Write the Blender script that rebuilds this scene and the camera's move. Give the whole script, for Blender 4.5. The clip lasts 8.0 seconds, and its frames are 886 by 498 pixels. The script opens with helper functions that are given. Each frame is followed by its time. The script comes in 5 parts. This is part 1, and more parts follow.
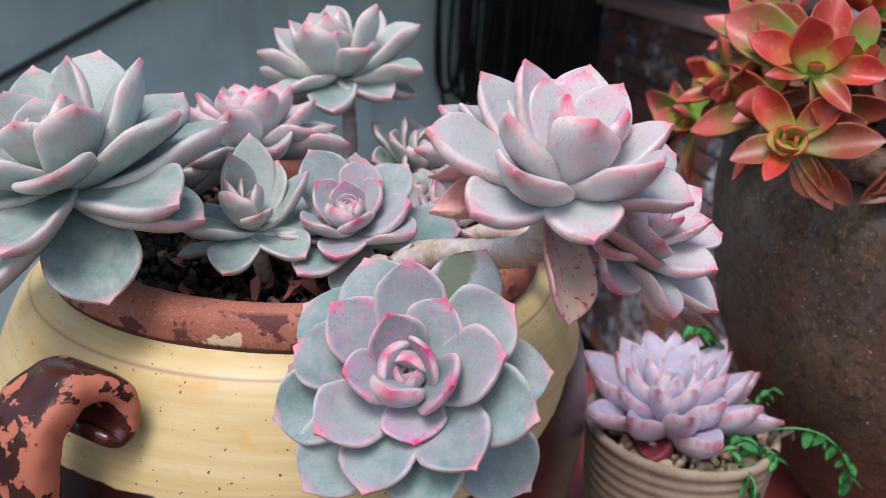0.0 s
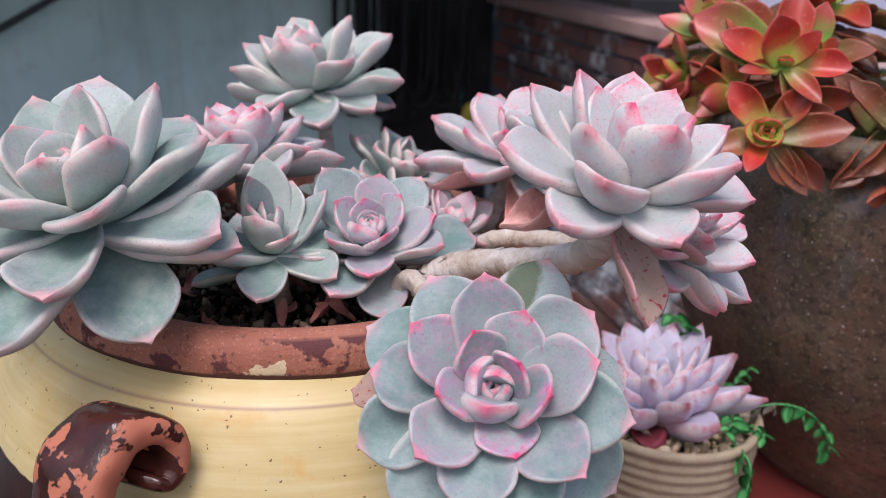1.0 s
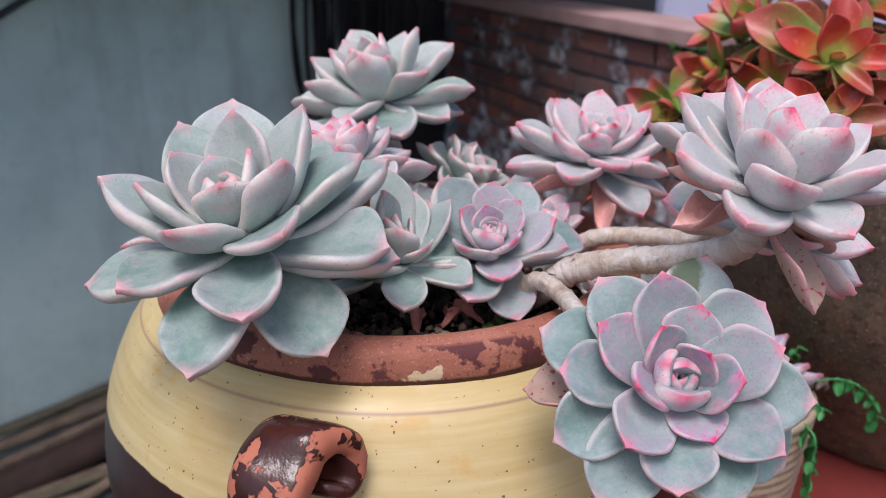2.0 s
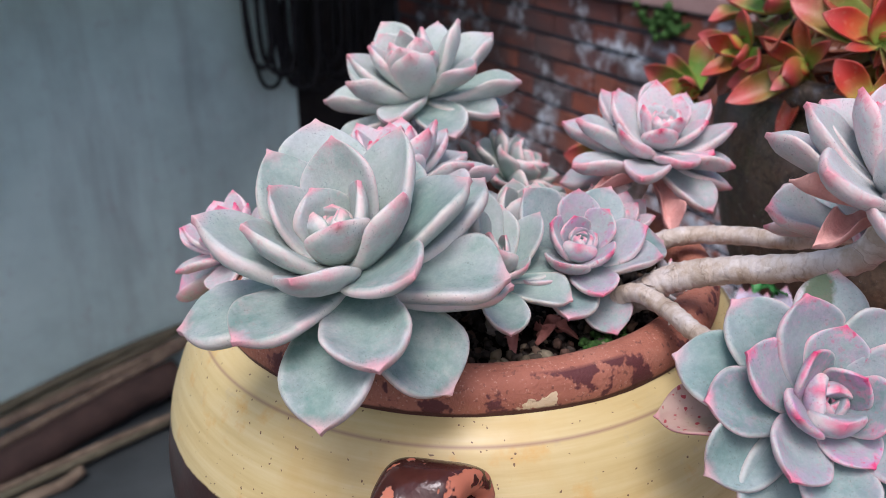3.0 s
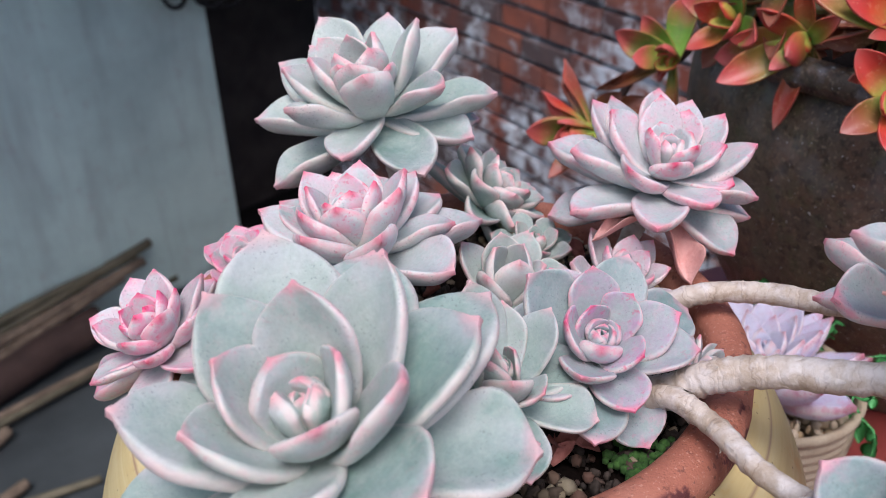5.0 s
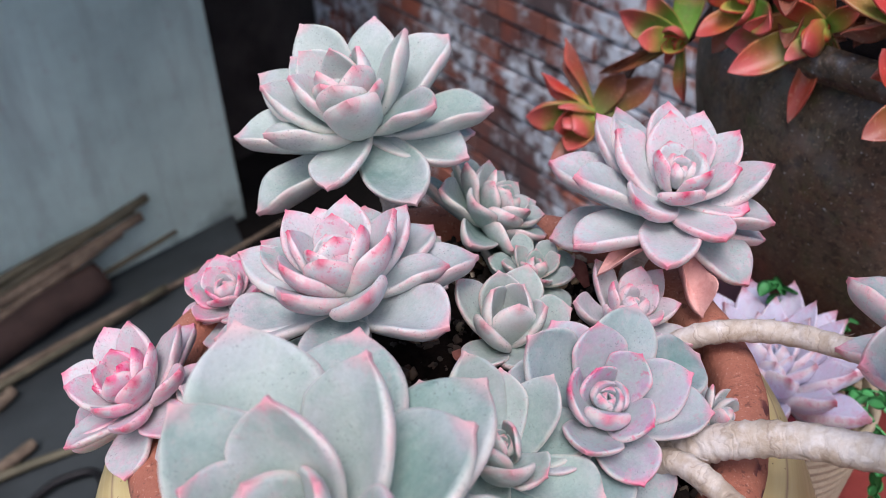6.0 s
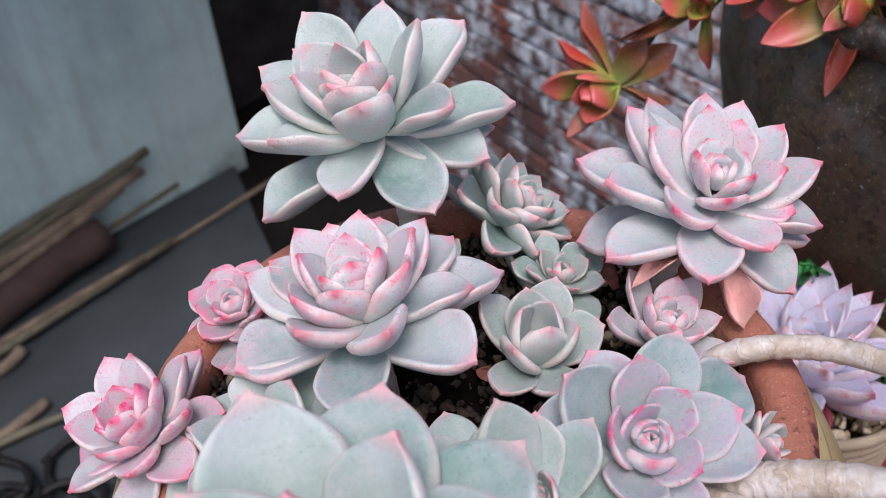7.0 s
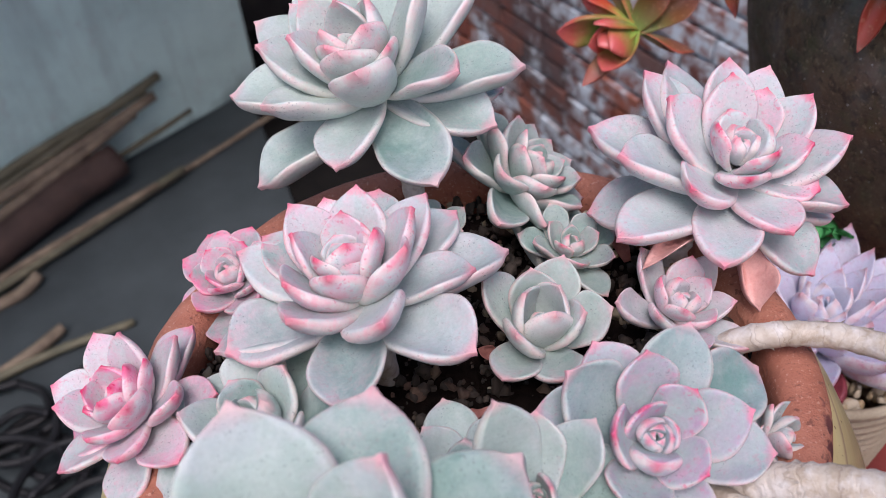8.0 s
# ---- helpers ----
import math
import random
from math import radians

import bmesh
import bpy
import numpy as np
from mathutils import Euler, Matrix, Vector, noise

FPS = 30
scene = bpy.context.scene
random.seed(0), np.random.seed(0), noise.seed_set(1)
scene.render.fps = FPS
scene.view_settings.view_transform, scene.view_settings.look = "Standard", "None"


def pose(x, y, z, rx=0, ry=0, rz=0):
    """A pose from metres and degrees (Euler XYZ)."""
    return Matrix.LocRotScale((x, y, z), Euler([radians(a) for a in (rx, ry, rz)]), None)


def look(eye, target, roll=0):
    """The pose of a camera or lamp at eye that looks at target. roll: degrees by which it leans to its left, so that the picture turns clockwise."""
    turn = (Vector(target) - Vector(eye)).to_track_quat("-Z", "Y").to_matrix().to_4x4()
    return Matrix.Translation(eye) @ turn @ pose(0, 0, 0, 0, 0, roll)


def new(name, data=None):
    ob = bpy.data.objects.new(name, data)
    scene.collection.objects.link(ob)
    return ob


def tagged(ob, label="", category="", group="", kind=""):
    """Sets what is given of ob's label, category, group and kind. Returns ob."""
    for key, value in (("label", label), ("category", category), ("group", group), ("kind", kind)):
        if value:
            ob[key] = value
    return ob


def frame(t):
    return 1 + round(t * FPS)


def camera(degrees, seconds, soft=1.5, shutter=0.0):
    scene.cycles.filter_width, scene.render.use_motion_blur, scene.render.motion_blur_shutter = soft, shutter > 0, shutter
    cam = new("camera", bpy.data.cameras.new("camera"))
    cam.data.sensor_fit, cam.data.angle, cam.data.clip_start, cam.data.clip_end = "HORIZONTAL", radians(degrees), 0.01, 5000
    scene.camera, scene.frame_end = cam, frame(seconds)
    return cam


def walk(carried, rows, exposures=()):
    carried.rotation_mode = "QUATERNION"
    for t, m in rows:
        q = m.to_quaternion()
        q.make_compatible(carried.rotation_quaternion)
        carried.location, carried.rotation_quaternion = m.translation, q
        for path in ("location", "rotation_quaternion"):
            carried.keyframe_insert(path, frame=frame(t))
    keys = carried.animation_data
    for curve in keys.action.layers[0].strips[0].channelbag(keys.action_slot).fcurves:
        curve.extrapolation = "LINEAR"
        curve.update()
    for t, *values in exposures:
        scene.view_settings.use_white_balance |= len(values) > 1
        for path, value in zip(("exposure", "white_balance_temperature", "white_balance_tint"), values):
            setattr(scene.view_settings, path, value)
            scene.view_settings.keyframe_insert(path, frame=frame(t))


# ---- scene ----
cam = camera(54.5, 8.0, 0.7)
cam.data.dof.use_dof = True
cam.data.dof.focus_distance = 0.40
cam.data.dof.aperture_fstop = 11.5
PATH = [
    (0, (0.0946, -0.5417, 0.5095), (0.0898, 0.3946, 0.1584), 3.01),
    (0.5, (0.0589, -0.5456, 0.5086), (0.1155, 0.3892, 0.1580), 2.54),
    (1, (0.0199, -0.5362, 0.5124), (0.1415, 0.3941, 0.1665), 1.77),
    (1.5, (-0.0353, -0.5305, 0.5164), (0.1267, 0.3947, 0.1731), 0.73),
    (2, (-0.0852, -0.5371, 0.5223), (0.1046, 0.3806, 0.1733), 0.30),
    (2.2, (-0.1050, -0.5325, 0.5259), (0.0949, 0.3810, 0.1715), 0.21),
    (3.3, (-0.1662, -0.4647, 0.5602), (0.1044, 0.4057, 0.1489), -1.36),
    (3.5, (-0.1686, -0.4490, 0.5689), (0.1158, 0.4130, 0.1492), -1.57),
    (4, (-0.1551, -0.4043, 0.5710), (0.1580, 0.4361, 0.1287), -1.45),
    (4.2, (-0.1568, -0.3907, 0.5716), (0.1592, 0.4441, 0.1207), -1.55),
    (5.3, (-0.1372, -0.3362, 0.6033), (0.1702, 0.4562, 0.0763), -1.66),
    (5.5, (-0.1346, -0.3255, 0.6108), (0.1691, 0.4600, 0.0717), -1.86),
    (6, (-0.1171, -0.3018, 0.6199), (0.1759, 0.4662, 0.0504), -2.71),
    (6.5, (-0.1157, -0.2788, 0.6269), (0.1629, 0.4706, 0.0263), -3.51),
    (7, (-0.1059, -0.2545, 0.6315), (0.1635, 0.4760, 0.0040), -4.29),
    (7.5, (-0.0962, -0.2313, 0.6340), (0.1595, 0.4764, -0.0246), -4.41),
    (8, (-0.0879, -0.2286, 0.6365), (0.1385, 0.4561, -0.0563), -4.82),
]
walk(cam, [(t, look(e, g, roll)) for t, e, g, roll in PATH],
     [(0.0, 0.40, 6350, 22), (1.0, 0.38, 6350, 22), (2.0, 0.32, 6300, 22), (4.0, 0.44, 6250, 21), (6.0, 0.42, 6200, 21), (8.0, 0.42, 6200, 21)])

# ---- light ----
world = bpy.data.worlds.new("overcast_sky")
scene.world = world
world.use_nodes = True
wn = world.node_tree
sky = wn.nodes.new("ShaderNodeTexSky")
sky.sky_type = "NISHITA"
sky.sun_disc = False
sky.sun_elevation = radians(55)
sky.sun_rotation = radians(200)
sky.air_density, sky.dust_density, sky.ozone_density = 1.0, 3.0, 1.0
wn.links.new(sky.outputs[0], wn.nodes["Background"].inputs[0])
wn.nodes["Background"].inputs[1].default_value = 0.109
sun_data = bpy.data.lights.new("sun", "SUN")
sun_data.energy, sun_data.angle, sun_data.color = 1.85, radians(25), (1.0, 0.97, 0.93)
sun = new("sun", sun_data)
sun.matrix_world = look((-0.6, -1.2, 3.0), (0, 0, 0))


# ---- node tools ----
def material(name):
    m = bpy.data.materials.new(name)
    m.use_nodes = True
    nt = m.node_tree
    return m, nt, nt.nodes["Principled BSDF"]


def node(nt, kind, **values):
    n = nt.nodes.new(kind)
    for key, value in values.items():
        if key in ("operation", "blend_type", "data_type", "attribute_name", "noise_dimensions", "feature", "wave_type", "bands_direction"):
            setattr(n, key, value)
        else:
            n.inputs[key].default_value = value
    return n


def ramp(nt, source, stops):
    r = nt.nodes.new("ShaderNodeValToRGB")
    while len(r.color_ramp.elements) < len(stops):
        r.color_ramp.elements.new(0.5)
    for e, (p, c) in zip(r.color_ramp.elements, stops):
        e.position = p
        e.color = (*c, 1) if len(c) == 3 else c
    nt.links.new(source, r.inputs[0])
    return r.outputs[0]


def grey(v):
    return (v, v, v)


def mix(nt, fac, a, b, blend="MIX"):
    m = nt.nodes.new("ShaderNodeMix")
    m.data_type, m.blend_type = "RGBA", blend
    for slot, v in ((0, fac), (6, a), (7, b)):
        if hasattr(v, "links"):
            nt.links.new(v, m.inputs[slot])
        elif slot == 0:
            m.inputs[0].default_value = v
        else:
            m.inputs[slot].default_value = (*v, 1)
    return m.outputs[2]


def maths(nt, op, a, b=0.0, clamp=False):
    m = nt.nodes.new("ShaderNodeMath")
    m.operation, m.use_clamp = op, clamp
    for slot, v in ((0, a), (1, b)):
        if hasattr(v, "links"):
            nt.links.new(v, m.inputs[slot])
        else:
            m.inputs[slot].default_value = v
    return m.outputs[0]


def noise_of(nt, scale, detail=4.0, rough=0.55, vector=None, out=0):
    n = node(nt, "ShaderNodeTexNoise", Scale=scale, Detail=detail, Roughness=rough)
    if vector is None:
        vector = nt.nodes.new("ShaderNodeTexCoord").outputs["Object"]
    nt.links.new(vector, n.inputs["Vector"])
    return n.outputs[out]


def bump(nt, bsdf, height, strength=0.3, distance=0.001):
    b = node(nt, "ShaderNodeBump", Strength=strength, Distance=distance)
    nt.links.new(height, b.inputs["Height"])
    nt.links.new(b.outputs[0], bsdf.inputs["Normal"])


def geometry_position(nt):
    return nt.nodes.new("ShaderNodeNewGeometry").outputs["Position"]


# ---- materials ----
def blotch(nt, scale, lo, hi, detail=5.0, vector=None):
    return ramp(nt, noise_of(nt, scale, detail, 0.62, vector), [(lo, grey(0)), (hi, grey(1))])


def leaf_material(name, deep, pale, blush, tip, mauve, scar=False, rim=(0.85, 0.83, 0.74), lilac=(0.60, 0.57, 0.65)):
    """A fleshy leaf with a waxy bloom: deep above, paler below, a pale margin with a thin flushed line. Object colour: red = flush, green = paleness, blue = which side flushes more."""
    m, nt, bsdf = material(name)
    info = nt.nodes.new("ShaderNodeObjectInfo")
    own = nt.nodes.new("ShaderNodeSeparateColor")
    nt.links.new(info.outputs["Color"], own.inputs[0])
    flush, paleness = own.outputs[0], own.outputs[1]
    place = geometry_position(nt)
    edge = node(nt, "ShaderNodeAttribute", attribute_name="edge").outputs["Fac"]
    along = node(nt, "ShaderNodeAttribute", attribute_name="along").outputs["Fac"]
    under = node(nt, "ShaderNodeAttribute", attribute_name="under").outputs["Fac"]
    big = noise_of(nt, 42.0, 3.0, 0.6, place)
    mid = noise_of(nt, 150.0, 4.0, 0.65, place)
    fine = noise_of(nt, 620.0, 3.0, 0.7, place)
    # waxy body, mottled at two sizes, paler on the outer side
    wax = ramp(nt, maths(nt, "ADD", maths(nt, "MULTIPLY", big, 0.6), maths(nt, "MULTIPLY", mid, 0.4)), [(0.38, grey(0)), (0.62, grey(1))])
    body = mix(nt, maths(nt, "ADD", maths(nt, "MULTIPLY", wax, 0.24), 0.04), deep, pale)
    sap = blotch(nt, 30.0, 0.42, 0.62, 4.0, place)
    body = mix(nt, maths(nt, "MULTIPLY", sap, 0.28), body, (deep[0] * 0.85, deep[1] * 1.16, deep[2] * 1.04))
    body = mix(nt, maths(nt, "MULTIPLY", paleness, 0.50), body, pale)
    body = mix(nt, maths(nt, "MULTIPLY", under, 0.20), body, pale)
    # a lavender cast in clouds towards the margin
    cast = maths(nt, "MULTIPLY", blotch(nt, 46.0, 0.44, 0.60, 5.0, place), ramp(nt, edge, [(0.1, grey(0.25)), (0.8, grey(1))]))
    body = mix(nt, maths(nt, "MULTIPLY", cast, 0.34), body, lilac)
    # mauve patches, more with the leaf's own flush, strongest towards tip and margin
    out = maths(nt, "ADD", maths(nt, "MULTIPLY", along, 0.62), maths(nt, "MULTIPLY", edge, 0.40))
    reach = ramp(nt, out, [(0.25, grey(0.22)), (0.92, grey(1))])
    cloud = maths(nt, "ADD", maths(nt, "MULTIPLY", blotch(nt, 60.0, 0.42, 0.62, 5.0, place), 0.48), maths(nt, "MULTIPLY", blotch(nt, 210.0, 0.44, 0.60, 4.0, place), 0.25))
    body = mix(nt, maths(nt, "MULTIPLY", maths(nt, "MULTIPLY", flush, reach), cloud, True), body, mauve)
    # grain
    body = mix(nt, 0.15, body, ramp(nt, fine, [(0.34, grey(0.32)), (0.66, grey(0.70))]), "OVERLAY")
    # margin: a thin creamy edge, flushed in stretches
    wobble = maths(nt, "ADD", edge, maths(nt, "MULTIPLY", maths(nt, "SUBTRACT", mid, 0.5), 0.12))
    band = ramp(nt, wobble, [(0.74, grey(0)), (0.90, grey(0.45)), (0.98, grey(1))])
    body = mix(nt, maths(nt, "MULTIPLY", band, 0.58), body, rim)
    broken = blotch(nt, 55.0, 0.40, 0.60, 4.0, place)
    line = ramp(nt, wobble, [(0.86, grey(0)), (0.94, grey(0.5)), (1.0, grey(1))])
    upper = ramp(nt, along, [(0.20, grey(0.15)), (0.75, grey(1))])
    line = maths(nt, "MULTIPLY", maths(nt, "MULTIPLY", line, maths(nt, "ADD", maths(nt, "MULTIPLY", broken, 0.85), 0.15)), upper)
    line = maths(nt, "MULTIPLY", line, maths(nt, "ADD", maths(nt, "MULTIPLY", flush, 0.42), 0.24), True)
    body = mix(nt, line, body, blush)
    point = ramp(nt, maths(nt, "ADD", along, maths(nt, "MULTIPLY", maths(nt, "SUBTRACT", mid, 0.5), 0.10)), [(0.91, grey(0)), (1.0, grey(1))])
    body = mix(nt, maths(nt, "MULTIPLY", point, maths(nt, "ADD", maths(nt, "MULTIPLY", flush, 0.40), 0.34), True), body, tip)
    # a rosy spot on the keel below the tip
    keel = ramp(nt, maths(nt, "ADD", along, maths(nt, "MULTIPLY", maths(nt, "SUBTRACT", mid, 0.5), 0.25)), [(0.64, grey(0)), (0.74, grey(1)), (0.88, grey(1)), (0.95, grey(0))])
    keel = maths(nt, "MULTIPLY", maths(nt, "MULTIPLY", keel, under), ramp(nt, edge, [(0.15, grey(1)), (0.60, grey(0))]))
    body = mix(nt, maths(nt, "MULTIPLY", maths(nt, "MULTIPLY", keel, flush), 0.40, True), body, blush)
    if scar:
        coord = nt.nodes.new("ShaderNodeTexCoord").outputs["Object"]
        away = nt.nodes.new("ShaderNodeVectorMath")
        away.operation = "DISTANCE"
        away.inputs[1].default_value = (-0.20, 0.74, 0.12)
        nt.links.new(coord, away.inputs[0])
        ragged = maths(nt, "ADD", away.outputs["Value"], maths(nt, "MULTIPLY", mid, 0.16))
        body = mix(nt, ramp(nt, ragged, [(0.27, grey(0.85)), (0.33, grey(0))]), body, (0.075, 0.125, 0.05))
    # fine dark specks in drifts, and crimson ones
    speck = ramp(nt, noise_of(nt, 900.0, 1.0, 0.5, place), [(0.64, grey(0)), (0.70, grey(1))])
    speck = maths(nt, "MULTIPLY", speck, blotch(nt, 70.0, 0.44, 0.60, 3.0, place))
    body = mix(nt, maths(nt, "MULTIPLY", speck, 0.45), body, (0.11, 0.14, 0.14))
    bruise = maths(nt, "MULTIPLY", blotch(nt, 150.0, 0.55, 0.63, 4.0, place), ramp(nt, out, [(0.40, grey(0.10)), (0.95, grey(1))]))
    body = mix(nt, maths(nt, "MULTIPLY", maths(nt, "MULTIPLY", bruise, flush), 0.42, True), body, blush)
    crimson = ramp(nt, noise_of(nt, 330.0, 2.0, 0.6, place), [(0.60, grey(0)), (0.70, grey(1))])
    crimson = maths(nt, "MULTIPLY", crimson, ramp(nt, out, [(0.35, grey(0.20)), (0.95, grey(1))]))
    body = mix(nt, maths(nt, "MULTIPLY", maths(nt, "MULTIPLY", crimson, flush), 0.50, True), body, tip)
    nt.links.new(body, bsdf.inputs["Base Color"])
    nt.links.new(ramp(nt, mid, [(0.3, grey(0.46)), (0.7, grey(0.62))]), bsdf.inputs["Roughness"])
    bsdf.inputs["Specular IOR Level"].default_value = 0.40
    bsdf.inputs["Subsurface Weight"].default_value = 0.16
    bsdf.inputs["Subsurface Radius"].default_value = (1.0, 0.8, 0.6)
    bsdf.inputs["Subsurface Scale"].default_value = 0.003
    bump(nt, bsdf, maths(nt, "ADD", fine, maths(nt, "MULTIPLY", mid, 1.8)), 0.24, 0.0008)
    return m


def plain_material(name, a, b, scale=30.0, rough=0.7, relief=0.3, fine=300.0, distance=0.002, lo=0.35, hi=0.65, shine=0.5):
    m, nt, bsdf = material(name)
    place = geometry_position(nt)
    n1 = noise_of(nt, scale, 5.0, 0.6, place)
    n2 = noise_of(nt, fine, 3.0, 0.6, place)
    col = mix(nt, ramp(nt, n1, [(lo, grey(0)), (hi, grey(1))]), a, b)
    col = mix(nt, 0.35, col, mix(nt, n2, tuple(v * 0.55 for v in a), tuple(min(1, v * 1.3) for v in b)))
    nt.links.new(col, bsdf.inputs["Base Color"])
    bsdf.inputs["Roughness"].default_value = rough
    bsdf.inputs["Specular IOR Level"].default_value = shine
    bump(nt, bsdf, maths(nt, "ADD", n1, maths(nt, "MULTIPLY", n2, 0.4)), relief, distance)
    return m


def red_leaf_material():
    """Fleshy leaves that run from yellow-green at the foot to red; object colour red = redness, green = age, blue = a lime heart."""
    m, nt, bsdf = material("red_leaf")
    info = nt.nodes.new("ShaderNodeObjectInfo")
    own = nt.nodes.new("ShaderNodeSeparateColor")
    nt.links.new(info.outputs["Color"], own.inputs[0])
    place = geometry_position(nt)
    along = node(nt, "ShaderNodeAttribute", attribute_name="along").outputs["Fac"]
    edge = node(nt, "ShaderNodeAttribute", attribute_name="edge").outputs["Fac"]
    cloud = noise_of(nt, 60.0, 4.0, 0.6, place)
    reach = maths(nt, "ADD", along, maths(nt, "MULTIPLY", maths(nt, "SUBTRACT", cloud, 0.5), 0.35))
    young = ramp(nt, reach, [(0.10, (0.28, 0.46, 0.07)), (0.28, (0.42, 0.38, 0.075)), (0.44, (0.52, 0.13, 0.04)), (0.64, (0.53, 0.035, 0.025)), (0.90, (0.50, 0.05, 0.045)), (1.0, (0.45, 0.11, 0.10))])
    old = ramp(nt, reach, [(0.05, (0.13, 0.18, 0.05)), (0.30, (0.15, 0.10, 0.04)), (0.6, (0.20, 0.060, 0.030)), (1.0, (0.20, 0.10, 0.065))])
    green = ramp(nt, reach, [(0.05, (0.26, 0.48, 0.08)), (0.46, (0.15, 0.31, 0.05)), (0.64, (0.32, 0.24, 0.07)), (0.80, (0.52, 0.12, 0.09)), (1.0, (0.62, 0.12, 0.13))])
    col = mix(nt, own.outputs[1], young, old)
    fresh = ramp(nt, own.outputs[1], [(0.65, grey(1)), (0.90, grey(0.15))])
    col = mix(nt, maths(nt, "MULTIPLY", fresh, ramp(nt, own.outputs[0], [(0.42, grey(1)), (0.72, grey(0))])), col, green)
    heart = ramp(nt, maths(nt, "ADD", edge, maths(nt, "MULTIPLY", maths(nt, "SUBTRACT", cloud, 0.5), 0.3)), [(0.50, (0.40, 0.50, 0.09)), (0.74, (0.52, 0.34, 0.07)), (0.90, (0.54, 0.09, 0.035)), (1.0, (0.54, 0.04, 0.03))])
    col = mix(nt, own.outputs[2], col, heart)
    rim = ramp(nt, edge, [(0.88, grey(0)), (1.0, grey(1))])
    col = mix(nt, maths(nt, "MULTIPLY", rim, 0.6), col, (0.45, 0.08, 0.05))
    speck = ramp(nt, noise_of(nt, 300.0, 2.0, 0.5, place), [(0.60, grey(0)), (0.68, grey(1))])
    col = mix(nt, maths(nt, "MULTIPLY", speck, 0.22), col, (0.62, 0.36, 0.22))
    col = mix(nt, maths(nt, "MULTIPLY", blotch(nt, 110.0, 0.50, 0.66, 4.0, place), 0.22), col, (0.16, 0.075, 0.035))
    nt.links.new(col, bsdf.inputs["Base Color"])
    bsdf.inputs["Roughness"].default_value = 0.36
    bsdf.inputs["Specular IOR Level"].default_value = 0.4
    bsdf.inputs["Subsurface Weight"].default_value = 0.1
    bsdf.inputs["Subsurface Radius"].default_value = (0.004, 0.002, 0.001)
    bump(nt, bsdf, noise_of(nt, 250.0, 3.0, 0.6, place), 0.15, 0.0006)
    return m


def glaze_material():
    """Yellow slip glaze over the shoulder, dark brown glaze below an uneven line; drips, pin holes and a scored line."""
    m, nt, bsdf = material("jar_glaze")
    coord = nt.nodes.new("ShaderNodeTexCoord").outputs["Object"]
    sep = nt.nodes.new("ShaderNodeSeparateXYZ")
    nt.links.new(coord, sep.inputs[0])
    x, y, z = sep.outputs
    radius = maths(nt, "SQRT", maths(nt, "ADD", maths(nt, "MULTIPLY", x, x), maths(nt, "MULTIPLY", y, y)))
    facing = maths(nt, "DIVIDE", maths(nt, "ADD", maths(nt, "MULTIPLY", x, 0.34), maths(nt, "MULTIPLY", y, -0.94)), radius)
    beyond_front = maths(nt, "ADD", maths(nt, "MULTIPLY", x, 0.94), maths(nt, "MULTIPLY", y, 0.34))
    right = maths(nt, "MULTIPLY", beyond_front, 30.0, True)
    turn_away = maths(nt, "MAXIMUM", maths(nt, "SUBTRACT", 0.97, facing), 0.0)
    line = maths(nt, "ADD", 0.206, maths(nt, "MULTIPLY", turn_away, 0.105))
    line = maths(nt, "MINIMUM", line, maths(nt, "ADD", 0.219, maths(nt, "MULTIPLY", right, 0.017)))
    line = maths(nt, "ADD", line, maths(nt, "MULTIPLY", maths(nt, "SUBTRACT", noise_of(nt, 24.0, 4.0, 0.6, coord), 0.5), 0.010))
    below = maths(nt, "MULTIPLY", maths(nt, "SUBTRACT", line, z), 900.0, True)
    # streaks that run round the jar
    stretch = nt.nodes.new("ShaderNodeMapping")
    stretch.inputs["Scale"].default_value = (6.0, 6.0, 130.0)
    nt.links.new(coord, stretch.inputs[0])
    streak = noise_of(nt, 1.6, 5.0, 0.6, stretch.outputs[0])
    yellow = ramp(nt, streak, [(0.25, (0.52, 0.40, 0.17)), (0.5, (0.59, 0.48, 0.225)), (0.78, (0.65, 0.56, 0.31))])
    yellow = mix(nt, maths(nt, "MULTIPLY", blotch(nt, 14.0, 0.55, 0.75, vector=coord), 0.45), yellow, (0.52, 0.33, 0.09))
    yellow = mix(nt, maths(nt, "MULTIPLY", blotch(nt, 46.0, 0.60, 0.72, 5.0, coord), 0.55), yellow, (0.60, 0.34, 0.08))
    yellow = mix(nt, maths(nt, "MULTIPLY", blotch(nt, 70.0, 0.62, 0.74, 6.0, coord), 0.35), yellow, (0.40, 0.36, 0.28))
    pits = blotch(nt, 330.0, 0.73, 0.76, 1.0, coord)
    yellow = mix(nt, pits, yellow, (0.16, 0.09, 0.04))
    dirt = blotch(nt, 120.0, 0.73, 0.82, 3.0, coord)
    yellow = mix(nt, maths(nt, "MULTIPLY", dirt, 0.55), yellow, (0.30, 0.22, 0.10))
    score = maths(nt, "SUBTRACT", 1.0, maths(nt, "MULTIPLY", maths(nt, "ABSOLUTE", maths(nt, "SUBTRACT", z, 0.2735)), 900.0), True)
    yellow = mix(nt, maths(nt, "MULTIPLY", score, maths(nt, "ADD", 0.35, maths(nt, "MULTIPLY", streak, 0.6))), yellow, (0.24, 0.10, 0.09))
    brown = ramp(nt, noise_of(nt, 30.0, 5.0, 0.6, coord), [(0.3, (0.016, 0.006, 0.005)), (0.7, (0.055, 0.016, 0.012))])
